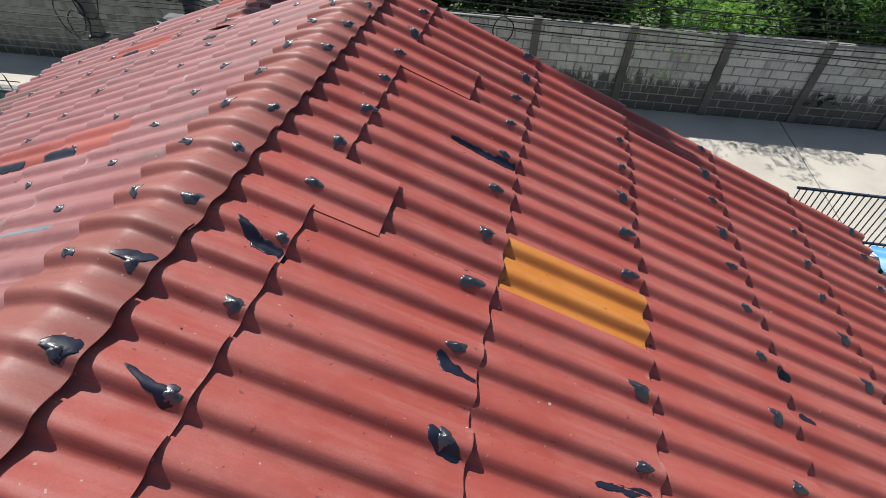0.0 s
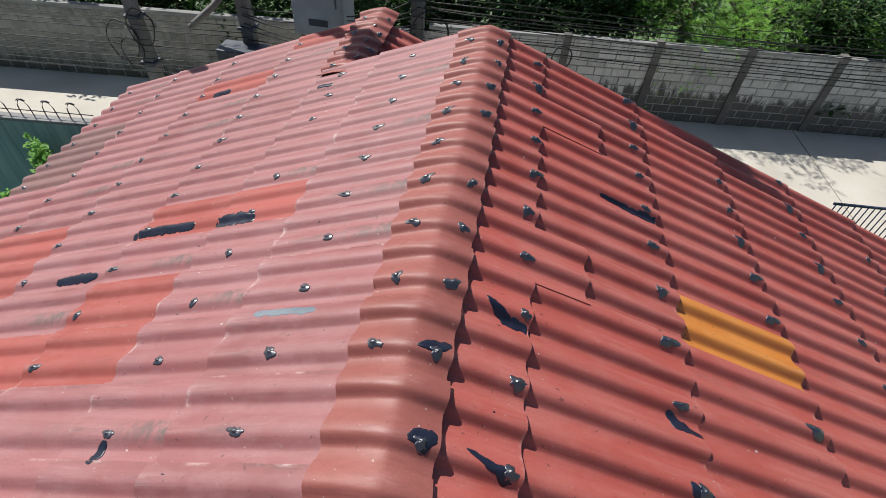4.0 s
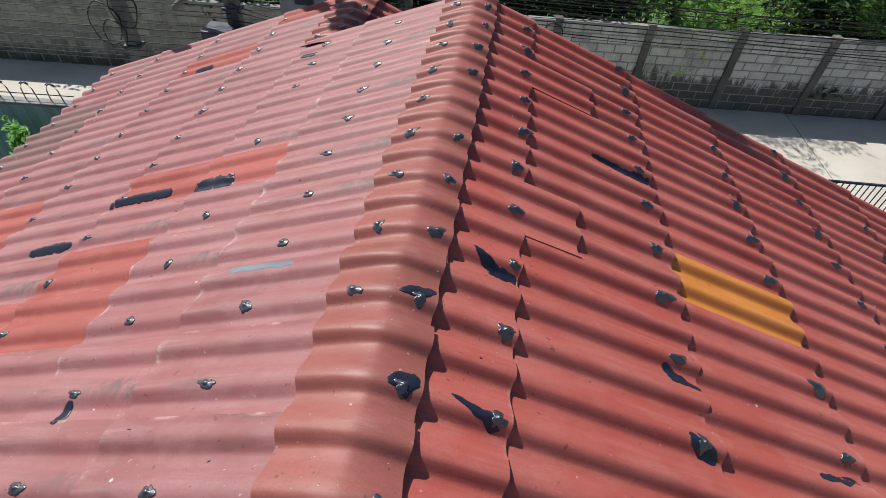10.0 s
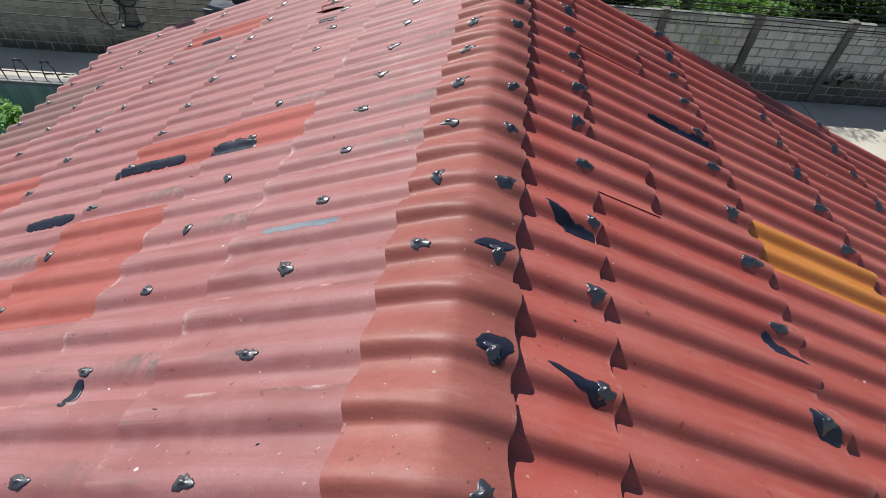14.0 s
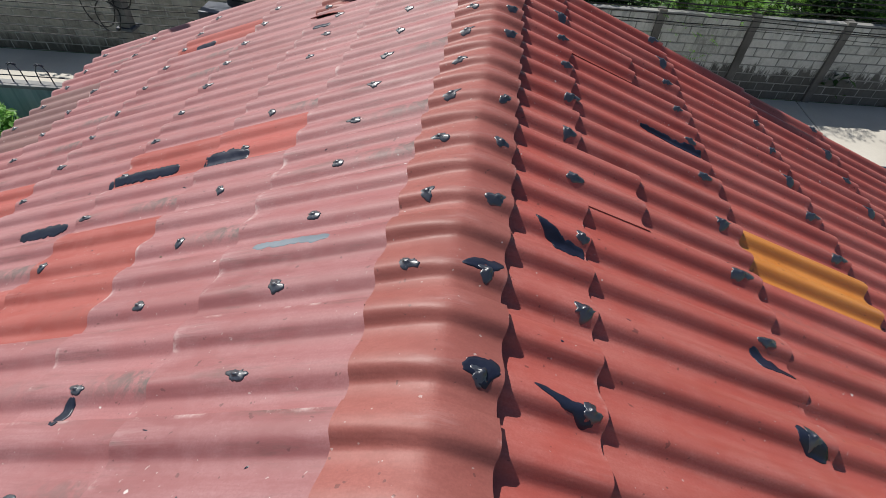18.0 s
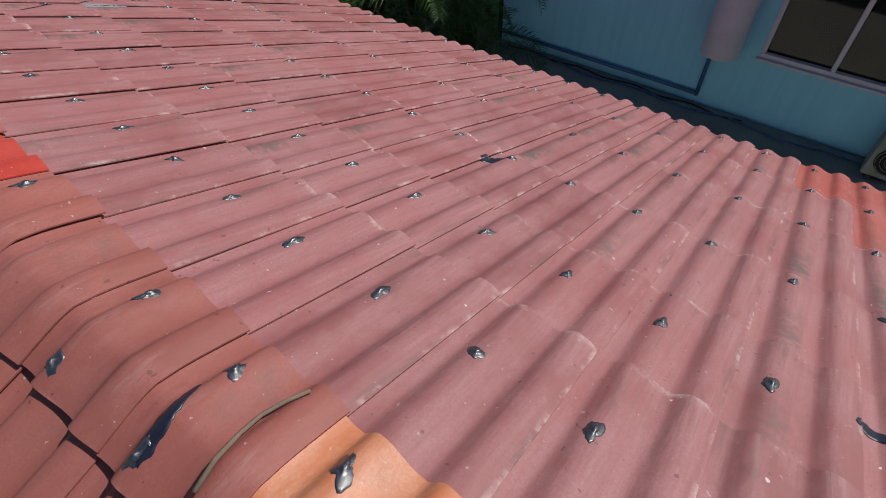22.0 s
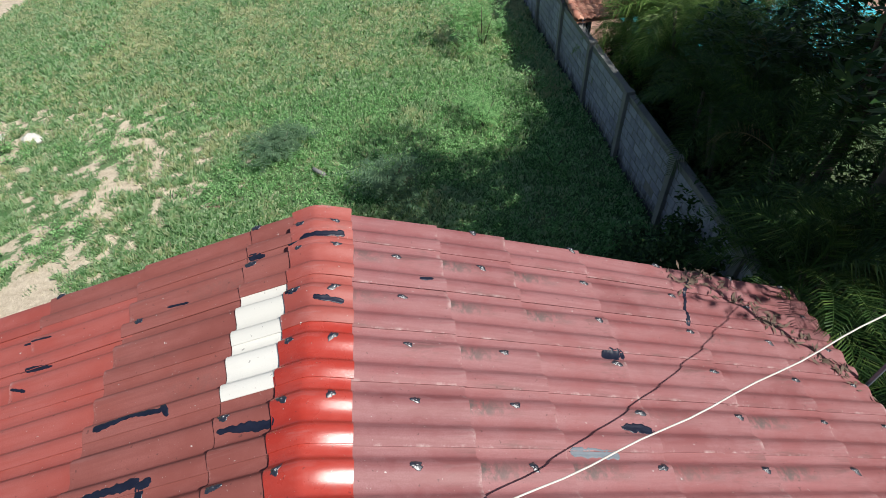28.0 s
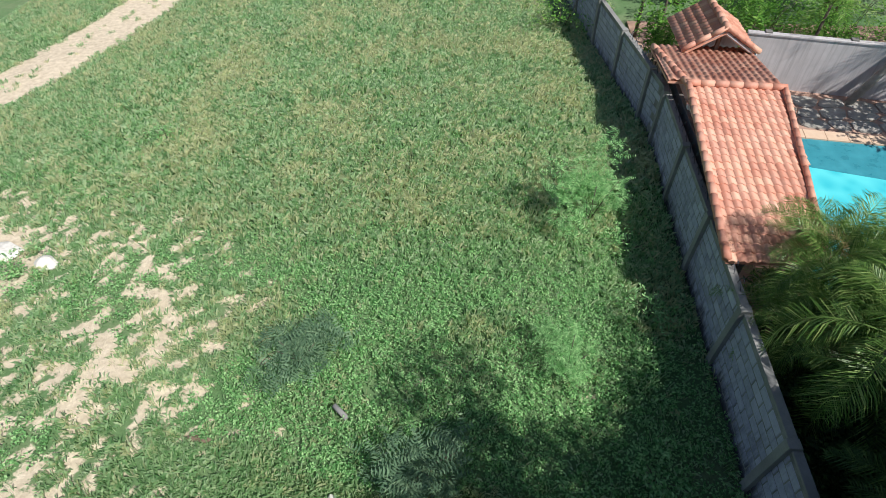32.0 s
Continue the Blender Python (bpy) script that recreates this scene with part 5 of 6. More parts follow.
def pole_gear():
    link("meter_box", box_data(0.78, 0.4, 0.27, 0.02), M["metal"], p2, at(-0.05, -0.2, 2.8), "black box on the pole")
    link("transformer", box_data(0.42, 0.36, 0.6, 0.03), M["polecement"], p2, at(-0.3, 0, 8.7), "grey transformer tank")
    link("fuse_box", box_data(0.3, 0.3, 0.7, 0.02), M["metal"], p3, at(0.28, 0, 9.05), "dark switch box high on the pole")
    brace = tube_data([(-0.95, -0.1, 3.25), (-0.45, -0.1, 3.65), (0.0, -0.05, 4.1)], 0.055, 4)
    link("brace", brace, M["polecement"], p2)
    cab = empty("street_cabinet", at(-2.75, 7.55, 0))
    tagged(cab, "pale grey telecom cabinet on a tall steel frame", "cabinet")
    link("body", box_data(0.82, 0.55, 1.3, 0.02), M["cabinet"], cab, at(0, 0, 3.42))
    link("door", box_data(0.74, 0.02, 1.2, 0.006), M["cabinet"], cab, at(0, -0.285, 3.47))
    link("handle", box_data(0.02, 0.03, 0.16, 0.004), M["metal"], cab, at(0.3, -0.3, 3.9))
    link("vent", box_data(0.3, 0.012, 0.1, 0.002), M["metal"], cab, at(0, -0.297, 3.6))
    for x in (-0.36, 0.36):
        link("leg", box_data(0.07, 0.07, 3.42), M["metal"], cab, at(x, 0, 0))


M["cabinet"] = worn("grey_cabinet_paint", (0.30, 0.33, 0.36), (0.25, 0.28, 0.31), (0.36, 0.39, 0.42), 0.5, 3, 40)
pole_gear()


def wires():
    rnd = random.Random(9)
    for i in range(13):
        z0 = 3.4 + 0.055 * i + rnd.uniform(-0.03, 0.03)
        y0 = 7.45 + rnd.uniform(-0.12, 0.12)
        pts = []
        sag = rnd.uniform(0.05, 0.22)
        for j in range(13):
            x = -1.25 + 16 * j / 12
            u = j / 12
            pts.append((x, y0 + 0.09 * (x + 1.25), z0 + 0.1 - 4 * sag * u * (1 - u) + 0.02 * math.sin(j * 1.7 + i)))
        ob = link("cable", tube_data(pts, rnd.choice([0.005, 0.006, 0.009]), 5), M["cable"])
        tagged(ob, "black overhead street cable strung between poles", "cable", "street cables")
    for i in range(9):
        z0 = 2.45 + 0.12 * i + rnd.uniform(-0.04, 0.04)
        a, b = (-20, 6.0, z0 + 0.2), (-4.05, 7.4, z0)
        pts = [Vector(a).lerp(Vector(b), j / 12) - Vector((0, 0, 0.5 * (j / 12) * (1 - j / 12))) for j in range(13)]
        ob = link("cable", tube_data(pts, rnd.choice([0.006, 0.009]), 5), M["cable"])
        tagged(ob, "black overhead street cable strung between poles", "cable", "street cables")
        pts = [Vector((-4.05, 7.4, z0 + 0.35)).lerp(Vector((-1.25, 7.4, z0 + 0.75)), j / 8) - Vector((0, 0, 0.9 * (j / 8) * (1 - j / 8) + 0.05 * math.sin(j + i))) for j in range(9)]
        ob = link("cable", tube_data(pts, 0.009, 5), M["cable"])
        tagged(ob, "slack black cable between two street poles", "cable", "street cables")
    for k, (x, y, z, r) in enumerate([(1.0, 7.55, 3.45, 0.15), (-6.25, 7.3, 2.9, 0.28), (-6.1, 7.25, 2.75, 0.2), (-5.8, 7.25, 3.2, 0.24), (-1.05, 7.35, 3.6, 0.3)]):
        pts = [(x + r * math.cos(a * 0.5) * (1 + 0.1 * math.sin(a)), y + 0.02 * math.sin(a * 2), z + r * 1.3 * math.sin(a * 0.5)) for a in range(27)]
        ob = link("cable_coil", tube_data(pts, 0.01, 5), M["cable"])
        tagged(ob, "loose coil of black cable hung at the poles", "cable coil", "street cables")


wires()

# trees and scrub beyond the street wall
for i, (x, y, r, h, m, s) in enumerate([
        (4.3, 13.4, 1.5, 5.0, "fernleaf", "fern"), (6.0, 14.2, 1.4, 3.6, "fernleaf", "fern"), (9.6, 14.6, 1.8, 4.0, "leaf", "leaf"), (12.2, 14.8, 1.8, 4.2, "leaf", "leaf"),
        (2.6, 14.2, 1.5, 3.4, "leaf", "leaf"), (0.4, 13.9, 1.6, 3.4, "leaf", "leaf"), (-1.8, 13.5, 1.5, 3.2, "leaf", "leaf"), (-4.4, 13.0, 1.6, 3.2, "bushleaf", "leaf"), (-7.2, 12.8, 1.5, 2.8, "bushleaf", "leaf"),
        (-10.0, 12.4, 1.5, 2.8, "leaf", "leaf"), (7.8, 13.6, 1.2, 3.0, "leaf", "leaf"), (11.0, 13.5, 0.9, 2.9, "fernleaf", "fern"), (14.6, 15.0, 1.8, 4.0, "bushleaf", "leaf"), (-12.6, 12.3, 1.4, 2.8, "leaf", "leaf")]):
    tree(x, y, h * 0.6, (0, 0, h * 0.55), (r, r * 0.9, h * 0.48), 3600 if s == "leaf" else 1500, 0.085 if s == "leaf" else 0.085, m, 500 + i,
         "feathery bright green street tree overhanging the wall" if s == "fern" else "dense dark roadside tree behind the wall", s)
for i in range(12):
    bush(-9.0 + 2.1 * i, street_y(-9.0 + 2.1 * i, 14.2) + 0.8 * (i % 2), 1.9, 3.2, 1700, 0.13, "leaf", 720 + i, "dark thicket in the shade of the roadside trees", "thicket")
for i in range(17):
    x = -13.5 + 1.75 * i
    if 3.2 < x < 6.4:
        continue
    bush(x, street_y(x, 12.75) + 0.3 * (i % 2), 1.1, 3.9, 2000, 0.085, "leaf", 560 + i, "dark scrub pressed against the street wall", "scrub_bush")
for i, (x, h) in enumerate([(3.7, 3.6), (4.9, 3.9), (5.9, 3.4), (8.5, 2.9)]):
    bush(x, street_y(x, 12.55), 1.0, h, 700, 0.085, "fernleaf", 580 + i, "bright feathery green shrub leaning over the wall", "shrub", "fern")
for i, (x, y) in enumerate([(8.6, 16.5), (3.5, 16.6), (-1.5, 16.2), (-6.5, 15.4), (13.5, 17.0), (-11.5, 14.8)]):
    tree(x, y, 2.5, (0, 0, 2.4), (3.0, 1.6, 2.2), 3200, 0.12, "leaf", 530 + i, "dense dark woodland tree in shade")


# ---------- blue neighbour house ----------
M["blue"] = streak_paint("pale_blue_render", (0.31, 0.68, 0.90), (0.28, 0.62, 0.84), (0.34, 0.72, 0.92))
M["tealside"] = streak_paint("teal_plinth_render", (0.17, 0.42, 0.52), (0.09, 0.23, 0.29), (0.21, 0.48, 0.58))
M["lilac"] = worn("lilac_plastic", (0.55, 0.52, 0.62), (0.47, 0.44, 0.54), (0.62, 0.59, 0.68), 0.5, 2, 40)
M["pvc"] = worn("blue_pvc_pipe", (0.05, 0.12, 0.28), (0.04, 0.09, 0.2), (0.07, 0.16, 0.36), 0.45, 5, 60)
M["frame"] = worn("white_window_frame", (0.62, 0.6, 0.68), (0.54, 0.52, 0.6), (0.68, 0.66, 0.73), 0.45, 4, 60)
M["acshell"] = worn("aged_cream_metal", (0.29, 0.29, 0.28), (0.2, 0.2, 0.19), (0.36, 0.36, 0.35), 0.5, 4, 50)
# near-black colour stands in for the unlit room behind the windows
M["room"] = mat("painted_dark_interior", (0.02, 0.018, 0.016), 0.9)
M["curtain"] = worn("ochre_curtain", (0.25, 0.19, 0.1), (0.18, 0.14, 0.07), (0.3, 0.24, 0.13), 0.9, 10, 60)


def glass_material():
    m = mat("window_glass", (0.03, 0.03, 0.03), 0.05, spec=0.15)
    m.node_tree.nodes["Principled BSDF"].inputs["Transmission Weight"].default_value = 0.9
    return m


M["glass"] = glass_material()
M["clay"] = worn("red_clay_roof", (0.36, 0.058, 0.036), (0.27, 0.044, 0.028), (0.42, 0.08, 0.05), 0.55, 2, 40)


def opening_wall(root, name, x0, x1, y0, y1, z0, z1, holes, material):
    """A wall in the y-z plane with real rectangular openings (y0, y1, z0, z1), built from butted panels."""
    ys = sorted({y0, y1, *[h[0] for h in holes], *[h[1] for h in holes]})
    zs = sorted({z0, z1, *[h[2] for h in holes], *[h[3] for h in holes]})
    V, F, idx = [], [], {}

    def vid(i, j, s):
        if (i, j, s) not in idx:
            idx[i, j, s] = len(V)
            V.append((x1 if s else x0, ys[i], zs[j]))
        return idx[i, j, s]

    solid = {(i, j) for i in range(len(ys) - 1) for j in range(len(zs) - 1)
             if not any(h[0] <= ys[i] < h[1] and h[2] <= zs[j] < h[3] for h in holes)}
    for i, j in solid:
        F.append((vid(i, j, 1), vid(i + 1, j, 1), vid(i + 1, j + 1, 1), vid(i, j + 1, 1)))
        F.append((vid(i, j, 0), vid(i, j + 1, 0), vid(i + 1, j + 1, 0), vid(i + 1, j, 0)))
        for di, dj, a, b in ((-1, 0, (i, j), (i, j + 1)), (1, 0, (i + 1, j + 1), (i + 1, j)), (0, -1, (i + 1, j), (i, j)), (0, 1, (i, j + 1), (i + 1, j + 1))):
            if (i + di, j + dj) not in solid:
                F.append((vid(*a, 1), vid(*b, 1), vid(*b, 0), vid(*a, 0)))
    return link(name, mesh_from(name, V, F), material, root)


def window(root, name, x, y0, y1, z0, z1, panes, curtain=False):
    """A white frame set in the opening, with its panes and mullions."""
    w = empty(name)
    w.parent = root
    f = 0.06
    bits = [(y0, y1, z0, z0 + f), (y0, y1, z1 - f, z1), (y0, y0 + f, z0 + f, z1 - f), (y1 - f, y1, z0 + f, z1 - f)]
    step = (y1 - y0) / panes
    for i in range(1, panes):
        bits.append((y0 + step * i - f / 2, y0 + step * i + f / 2, z0 + f, z1 - f))
    for i, (a, b, c, d) in enumerate(bits):
        link("frame" if i < 4 else "mullion", box_data(0.12, b - a, d - c, 0.006), M["frame"], w, at(x + 0.0, (a + b) / 2, c))
    for i in range(panes):
        a, b = y0 + step * i + f * 0.6, y0 + step * (i + 1) - f * 0.6
        link("pane", box_data(0.008, b - a, z1 - z0 - 2 * f), M["glass"], w, at(x - 0.02, (a + b) / 2, z0 + f))
    link("sill", box_data(0.15, y1 - y0 + 0.06, 0.035, 0.008), M["frame"], w, at(x + 0.03, (y0 + y1) / 2, z0 - 0.045))
    if curtain:
        V, F = [], []
        for i in range(41):
            y = y0 + (y1 - y0) * i / 40
            V += [(x - 0.22 + 0.03 * math.sin(i * 1.3), y, z0 + 0.05), (x - 0.22 + 0.03 * math.sin(i * 1.3), y, z0 + 0.32)]
        for i in range(40):
            F.append((2 * i, 2 * i + 2, 2 * i + 3, 2 * i + 1))
        link("curtain", mesh_from("curtain", V, F, True), M["curtain"], w)
    return w


def blue_house():
    root = empty("blue_house")
    tagged(root, "pale blue rendered house with white windows and a red tiled roof", "house")
    Y0, Y1, Z0, Z1 = -5.45, 1.95, 1.38, 4.12
    win, lou = (-1.16, 0.68, 2.36, 3.55), (-5.15, -2.0, 3.27, 3.72)
    opening_wall(root, "wall", -8.35, -8.2, Y0, Y1, Z0, Z1, [win, lou], M["blue"])
    link("wall", box_data(5.0, 0.15, Z1 - Z0), M["blue"], root, at(-10.86, Y1 - 0.08, Z0))
    link("wall", box_data(5.0, 0.15, Z1 - Z0), M["blue"], root, at(-10.86, Y0 + 0.08, Z0))
    link("wall", box_data(0.15, Y1 - Y0 - 0.32, Z1 - Z0), M["blue"], root, at(-13.3, (Y0 + Y1) / 2, Z0))
    # floor and an added backing panel, painted near-black as room shade
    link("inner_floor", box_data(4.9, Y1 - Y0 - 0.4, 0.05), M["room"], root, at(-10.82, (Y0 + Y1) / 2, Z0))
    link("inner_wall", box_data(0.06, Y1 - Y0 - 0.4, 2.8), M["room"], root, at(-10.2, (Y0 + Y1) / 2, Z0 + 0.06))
    link("foundation", box_data(5.16, Y1 - Y0, 1.37), M["tealside"], root, at(-10.78, (Y0 + Y1) / 2, 0))
    link("ledge", box_data(0.62, 8.9, 0.42), M["tealside"], root, at(-7.88, -2.6, 0.88))
    # recessed block, coloured dark to stand in for the shade under the ledge
    link("ledge_base", box_data(0.3, 9.0, 0.87), M["darkcement"], root, at(-8.03, -2.55, 0))
    link("ledge_top", box_data(0.66, 9.0, 0.07, 0.012), M["cement"], root, at(-7.87, -2.6, 1.3))
    link("rear_wing", box_data(4.0, 3.4, 2.9), M["blue"], root, at(-12.0, -7.2, 1.38))
    window(root, "window", -8.25, *win, 2, True)
    window(root, "louvre_window", -8.25, *lou, 4)
    link("downpipe", cyl_data(0.045, 2.9, 12), M["whitepaint"], root, at(-8.13, 1.16, 1.4), "white plastic downpipe")
    link("pipe", tube_data([(-8.15, -5.4, 1.56), (-8.15, -1.78, 1.56)], 0.03, 8), M["pvc"], root)
    link("pipe", tube_data([(-8.15, -1.78, 1.53), (-8.15, -1.78, 2.6)], 0.03, 8), M["pvc"], root)
    link("hose", tube_data([(-7.98 + 0.05 * math.sin(i * 0.9), -5.4 + 0.22 * i, 1.385 + 0.012) for i in range(31)], 0.014, 6), M["pvc"], root)
    link("hose", tube_data([(-8.05 + 0.04 * math.cos(i * 1.3), -5.2 + 0.2 * i, 1.385 + 0.012) for i in range(22)], 0.012, 6), M["cable"], root)
    # low east-facing gable of red tiles with a stained white barge board
    apex, zr, fall = -3.6, 4.74, math.tan(radians(6.5))
    me = sheet_data(-0.225, 0.24, 0.98, 0.008, 0.03, 0.15)
    me.materials.append(M["clay"])
    for sgn, reach in ((1, 6.2), (-1, 2.75)):
        down = Vector((0, sgn, -fall)).normalized()
        zax = Vector((0, sgn * fall, 1)).normalized()
        yax = zax.cross(down)
        m0 = Matrix((down, yax, zax)).transposed().to_4x4()
        rows = math.ceil((reach - 0.1) / 0.88)
        for r in range(rows):
            for k in range(13):
                m = m0.copy()
                m.translation = Vector((-7.52 - 0.45 * k, apex, zr)) + down * (0.05 + (reach - 0.98) * r / (rows - 1)) + zax * 0.03
                link("roof_tile", me, None, root, m)
        end = Vector((0, apex, zr)) + down * reach
        for name, x0, x1, lo, hi, mt in (("barge_board", -7.34, -7.28, -0.22, 0.0, "fascia"), ("roof_deck", -13.3, -7.345, -0.08, -0.035, "clay"), ("soffit", -13.3, -7.345, -0.16, -0.1, "blue")):
            V = [(x, y, z + h) for x in (x0, x1) for y, z in ((apex, zr), (end.y, end.z)) for h in (lo, hi)]
            link(name, mesh_from(name, V, [(0, 1, 3, 2), (4, 6, 7, 5), (0, 4, 5, 1), (2, 3, 7, 6), (1, 5, 7, 3), (0, 2, 6, 4)]), M[mt], root)
    for i in range(16):
        link("ridge_tile", tube_data([(-7.3 - 0.36 * i, apex, zr + 0.0), (-7.72 - 0.36 * i, apex, zr + 0.035)], 0.13, 10, 0.115), M["clay"], root)
    V = [(x, y, z) for x in (-8.35, -8.2) for y, z in ((Y0, Z1), (Y1, Z1), (apex, zr - 0.17))]
    link("gable", mesh_from("gable", V, [(0, 2, 1), (3, 4, 5), (0, 1, 4, 3), (1, 2, 5, 4), (2, 0, 3, 5)]), M["blue"], root)
    for y in (-5.6, -3.0, 0.6):
        link("bracket", box_data(0.05, 0.05, 0.16), M["whitepaint"], root, at(-7.4, y, zr - abs(y - apex) * fall - 0.36))
    return root


M["fascia"] = streak_paint("stained_white_fascia", (0.62, 0.6, 0.66), (0.3, 0.29, 0.31), (0.72, 0.7, 0.75))
blue_house()


def water_heater_tank():
    root = empty("water_tank", at(-7.86, -1.63, 0))
    tagged(root, "lilac-white cylindrical water tank with a brown lid", "water tank")
    link("body", cyl_data(0.26, 0.92, 28, None, 0.015), M["lilac"], root, at(0, 0, 2.43))
    link("lid", cyl_data(0.28, 0.05, 28, None, 0.01), M["wood"], root, at(0, 0, 3.35))
    link("bracket", box_data(0.34, 0.05, 0.05), M["metal"], root, at(-0.17, 0.12, 2.38))
    link("bracket", box_data(0.34, 0.05, 0.05), M["metal"], root, at(-0.17, -0.12, 2.38))
    link("outlet", tube_data([(-0.2, -0.2, 2.6), (-0.28, -0.17, 2.6)], 0.025, 8), M["pvc"], root)


water_heater_tank()


def air_conditioner():
    root = empty("air_conditioner", at(-7.88, 1.06, 1.38))
    tagged(root, "aged cream outdoor air-conditioner unit on the ledge", "air conditioner")
    link("casing", box_data(0.32, 0.82, 0.6, 0.02), M["acshell"], root, at(0, 0, 0.06))
    link("fan_grille", cyl_data(0.215, 0.02, 28), M["room"], root, pose(0.155, -0.14, 0.35, 0, 90, 0))
    for i in range(4):
        r = 0.05 + 0.05 * i
        link("grille_ring", tube_data([(0.183, -0.14 + r * math.cos(a * 0.3142), 0.35 + r * math.sin(a * 0.3142)) for a in range(21)], 0.005, 4), M["acshell"], root)
    link("top_lid", box_data(0.34, 0.84, 0.02, 0.006), M["acshell"], root, at(0, 0, 0.66))
    link("side_panel", box_data(0.012, 0.26, 0.52, 0.004), M["acshell"], root, at(0.162, 0.26, 0.1))
    for y in (-0.3, 0.3):
        link("foot", box_data(0.34, 0.06, 0.06), M["metal"], root, at(0, y, 0))
    for i in range(2):
        link("pipe", tube_data([(0.0, 0.4, 0.2 + 0.06 * i), (-0.1, 0.47, 0.2 + 0.06 * i), (-0.28, 0.46, 0.6), (-0.28, 0.4, 1.6)], 0.014, 6), M["whitepaint"], root)


air_conditioner()
# side yard between the houses
YARD = [(-8.7, 2.5, 0.45, 1.1, "bushleaf"), (-7.9, 3.0, 0.4, 0.7, "bushleaf"), (-10.2, 4.4, 0.6, 1.2, "bushleaf"), (-7.4, 2.5, 0.4, 0.7, "weed"), (-6.8, 3.0, 0.45, 0.7, "weed"), (-10.4, 2.6, 0.5, 1.3, "bushleaf"), (-11.0, 4.0, 0.6, 1.0, "bushleaf"),
        (-6.4, 4.3, 0.5, 1.4, "bushleaf"), (-7.6, 4.4, 0.6, 0.9, "weed"), (-8.8, 4.6, 0.5, 0.9, "bushleaf"), (-6.3, 2.4, 0.5, 0.9, "bushleaf"), (-12.2, 3.2, 0.7, 1.1, "bushleaf"), (-6.0, 4.6, 0.3, 2.95, "bushleaf")]
for i, (x, y, r, h, m) in enumerate(YARD):
    bush(x, y, r, h, 1900, 0.055, m, 600 + i, "lush bright green yard plant" if m != "leaf" else "shaded dark green yard plant", "yard_plant")
for i, (x, y) in enumerate([(-9.5, 2.5), (-8.5, 2.9), (-10.9, 2.9), (-7.6, 3.2)]):
    palm(x, y, 0.8, 14, 640 + i, 0.34, 1, 0.0, "small pale-leaved spiky yard plant", LIGHT)


M["yardgrass"] = leaf_material("lush_grass_blade", (0.12, 0.32, 0.05), (0.27, 0.56, 0.1), (0.48, 0.76, 0.2), 0.5, 0.45)


def yard_grass():
    rnd = random.Random(41)
    V, F = [], []
    for _ in range(16000):
        x, y = rnd.uniform(-12.5, -5.6), rnd.uniform(2.0, 5.0)
        for _b in range(3):
            a = rnd.uniform(0, 6.28)
            h = rnd.uniform(0.1, 0.3)
            dx, dy = math.cos(a) * h * 0.7, math.sin(a) * h * 0.7
            w = 0.012
            i = len(V)
            V += [(x - dy * w * 4, y + dx * w * 4, 0), (x + dy * w * 4, y - dx * w * 4, 0), (x + dx, y + dy, h)]
            F.append((i, i + 1, i + 2))
    tagged(link("yard_grass", mesh_from("yard_grass", V, F), M["yardgrass"]), "bright green grass between house and wall", "grass", kind="stuff")


yard_grass()

# ---------- field side: long wall, pool garden ----------
def field_wall():
    root = empty("wall_field", at(-6.12, -8.4, 0, -90))
    tagged(root, "long bluish-grey block wall in shade with leaning posts", "wall", kind="structure")
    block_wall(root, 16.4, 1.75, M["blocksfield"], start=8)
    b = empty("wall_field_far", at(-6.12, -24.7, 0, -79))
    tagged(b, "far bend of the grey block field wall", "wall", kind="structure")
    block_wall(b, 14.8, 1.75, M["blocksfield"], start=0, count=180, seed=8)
    post = box_data(0.16, 0.2, 1.85, 0.01)
    post.materials.append(M["cement"])
    for i in range(7):
        link("post", post, None, root, at(1.2 + 2.45 * i, 0.05, 0))
    for i in range(6):
        link("post", post, None, b, at(0.9 + 2.45 * i, 0.05, 0))
    curl = tube_data([(0, 0, 0), (0.0, 0.03, 0.14), (0.06, 0.05, 0.22), (0.13, 0.03, 0.17)], 0.009, 5)
    curl.materials.append(M["metal"])
    for i in range(34):
        link("iron_spike", curl, None, root, at(9.0 + 0.21 * i, 0, 1.76, 180 * (i % 2)))
    for i in range(14):
        link("iron_spike", curl, None, b, at(0.2 + 0.21 * i, 0, 1.76, 180 * (i % 2)))


field_wall()


CW, CS = 0.185, 0.235  # cover width and exposed length of a clay tile


def clay_tile_data(w=CW, l=0.3):
    V, F = [], []
    n = 8
    for u in (0, 1):
        for j in range(n + 1):
            y = w * j / n
            z = 0.032 * math.sin(math.pi * min(1, j / (n * 0.72))) if j < n * 0.72 else -0.006
            V.append((u * l, y, z + 0.02 * u))
    k = n + 1
    for j in range(n):
        F.append((j, j + k, j + k + 1, j + 1))
    m = len(V)
    for j in range(n + 1):
        V.append((l, w * j / n, V[k + j][2] - 0.022))
    for j in range(n):
        F.append((k + j, m + j, m + j + 1, k + j + 1))
    me = mesh_from("clay_tile", V, F)
    for p in me.polygons[:n]:
        p.use_smooth = True
    return me


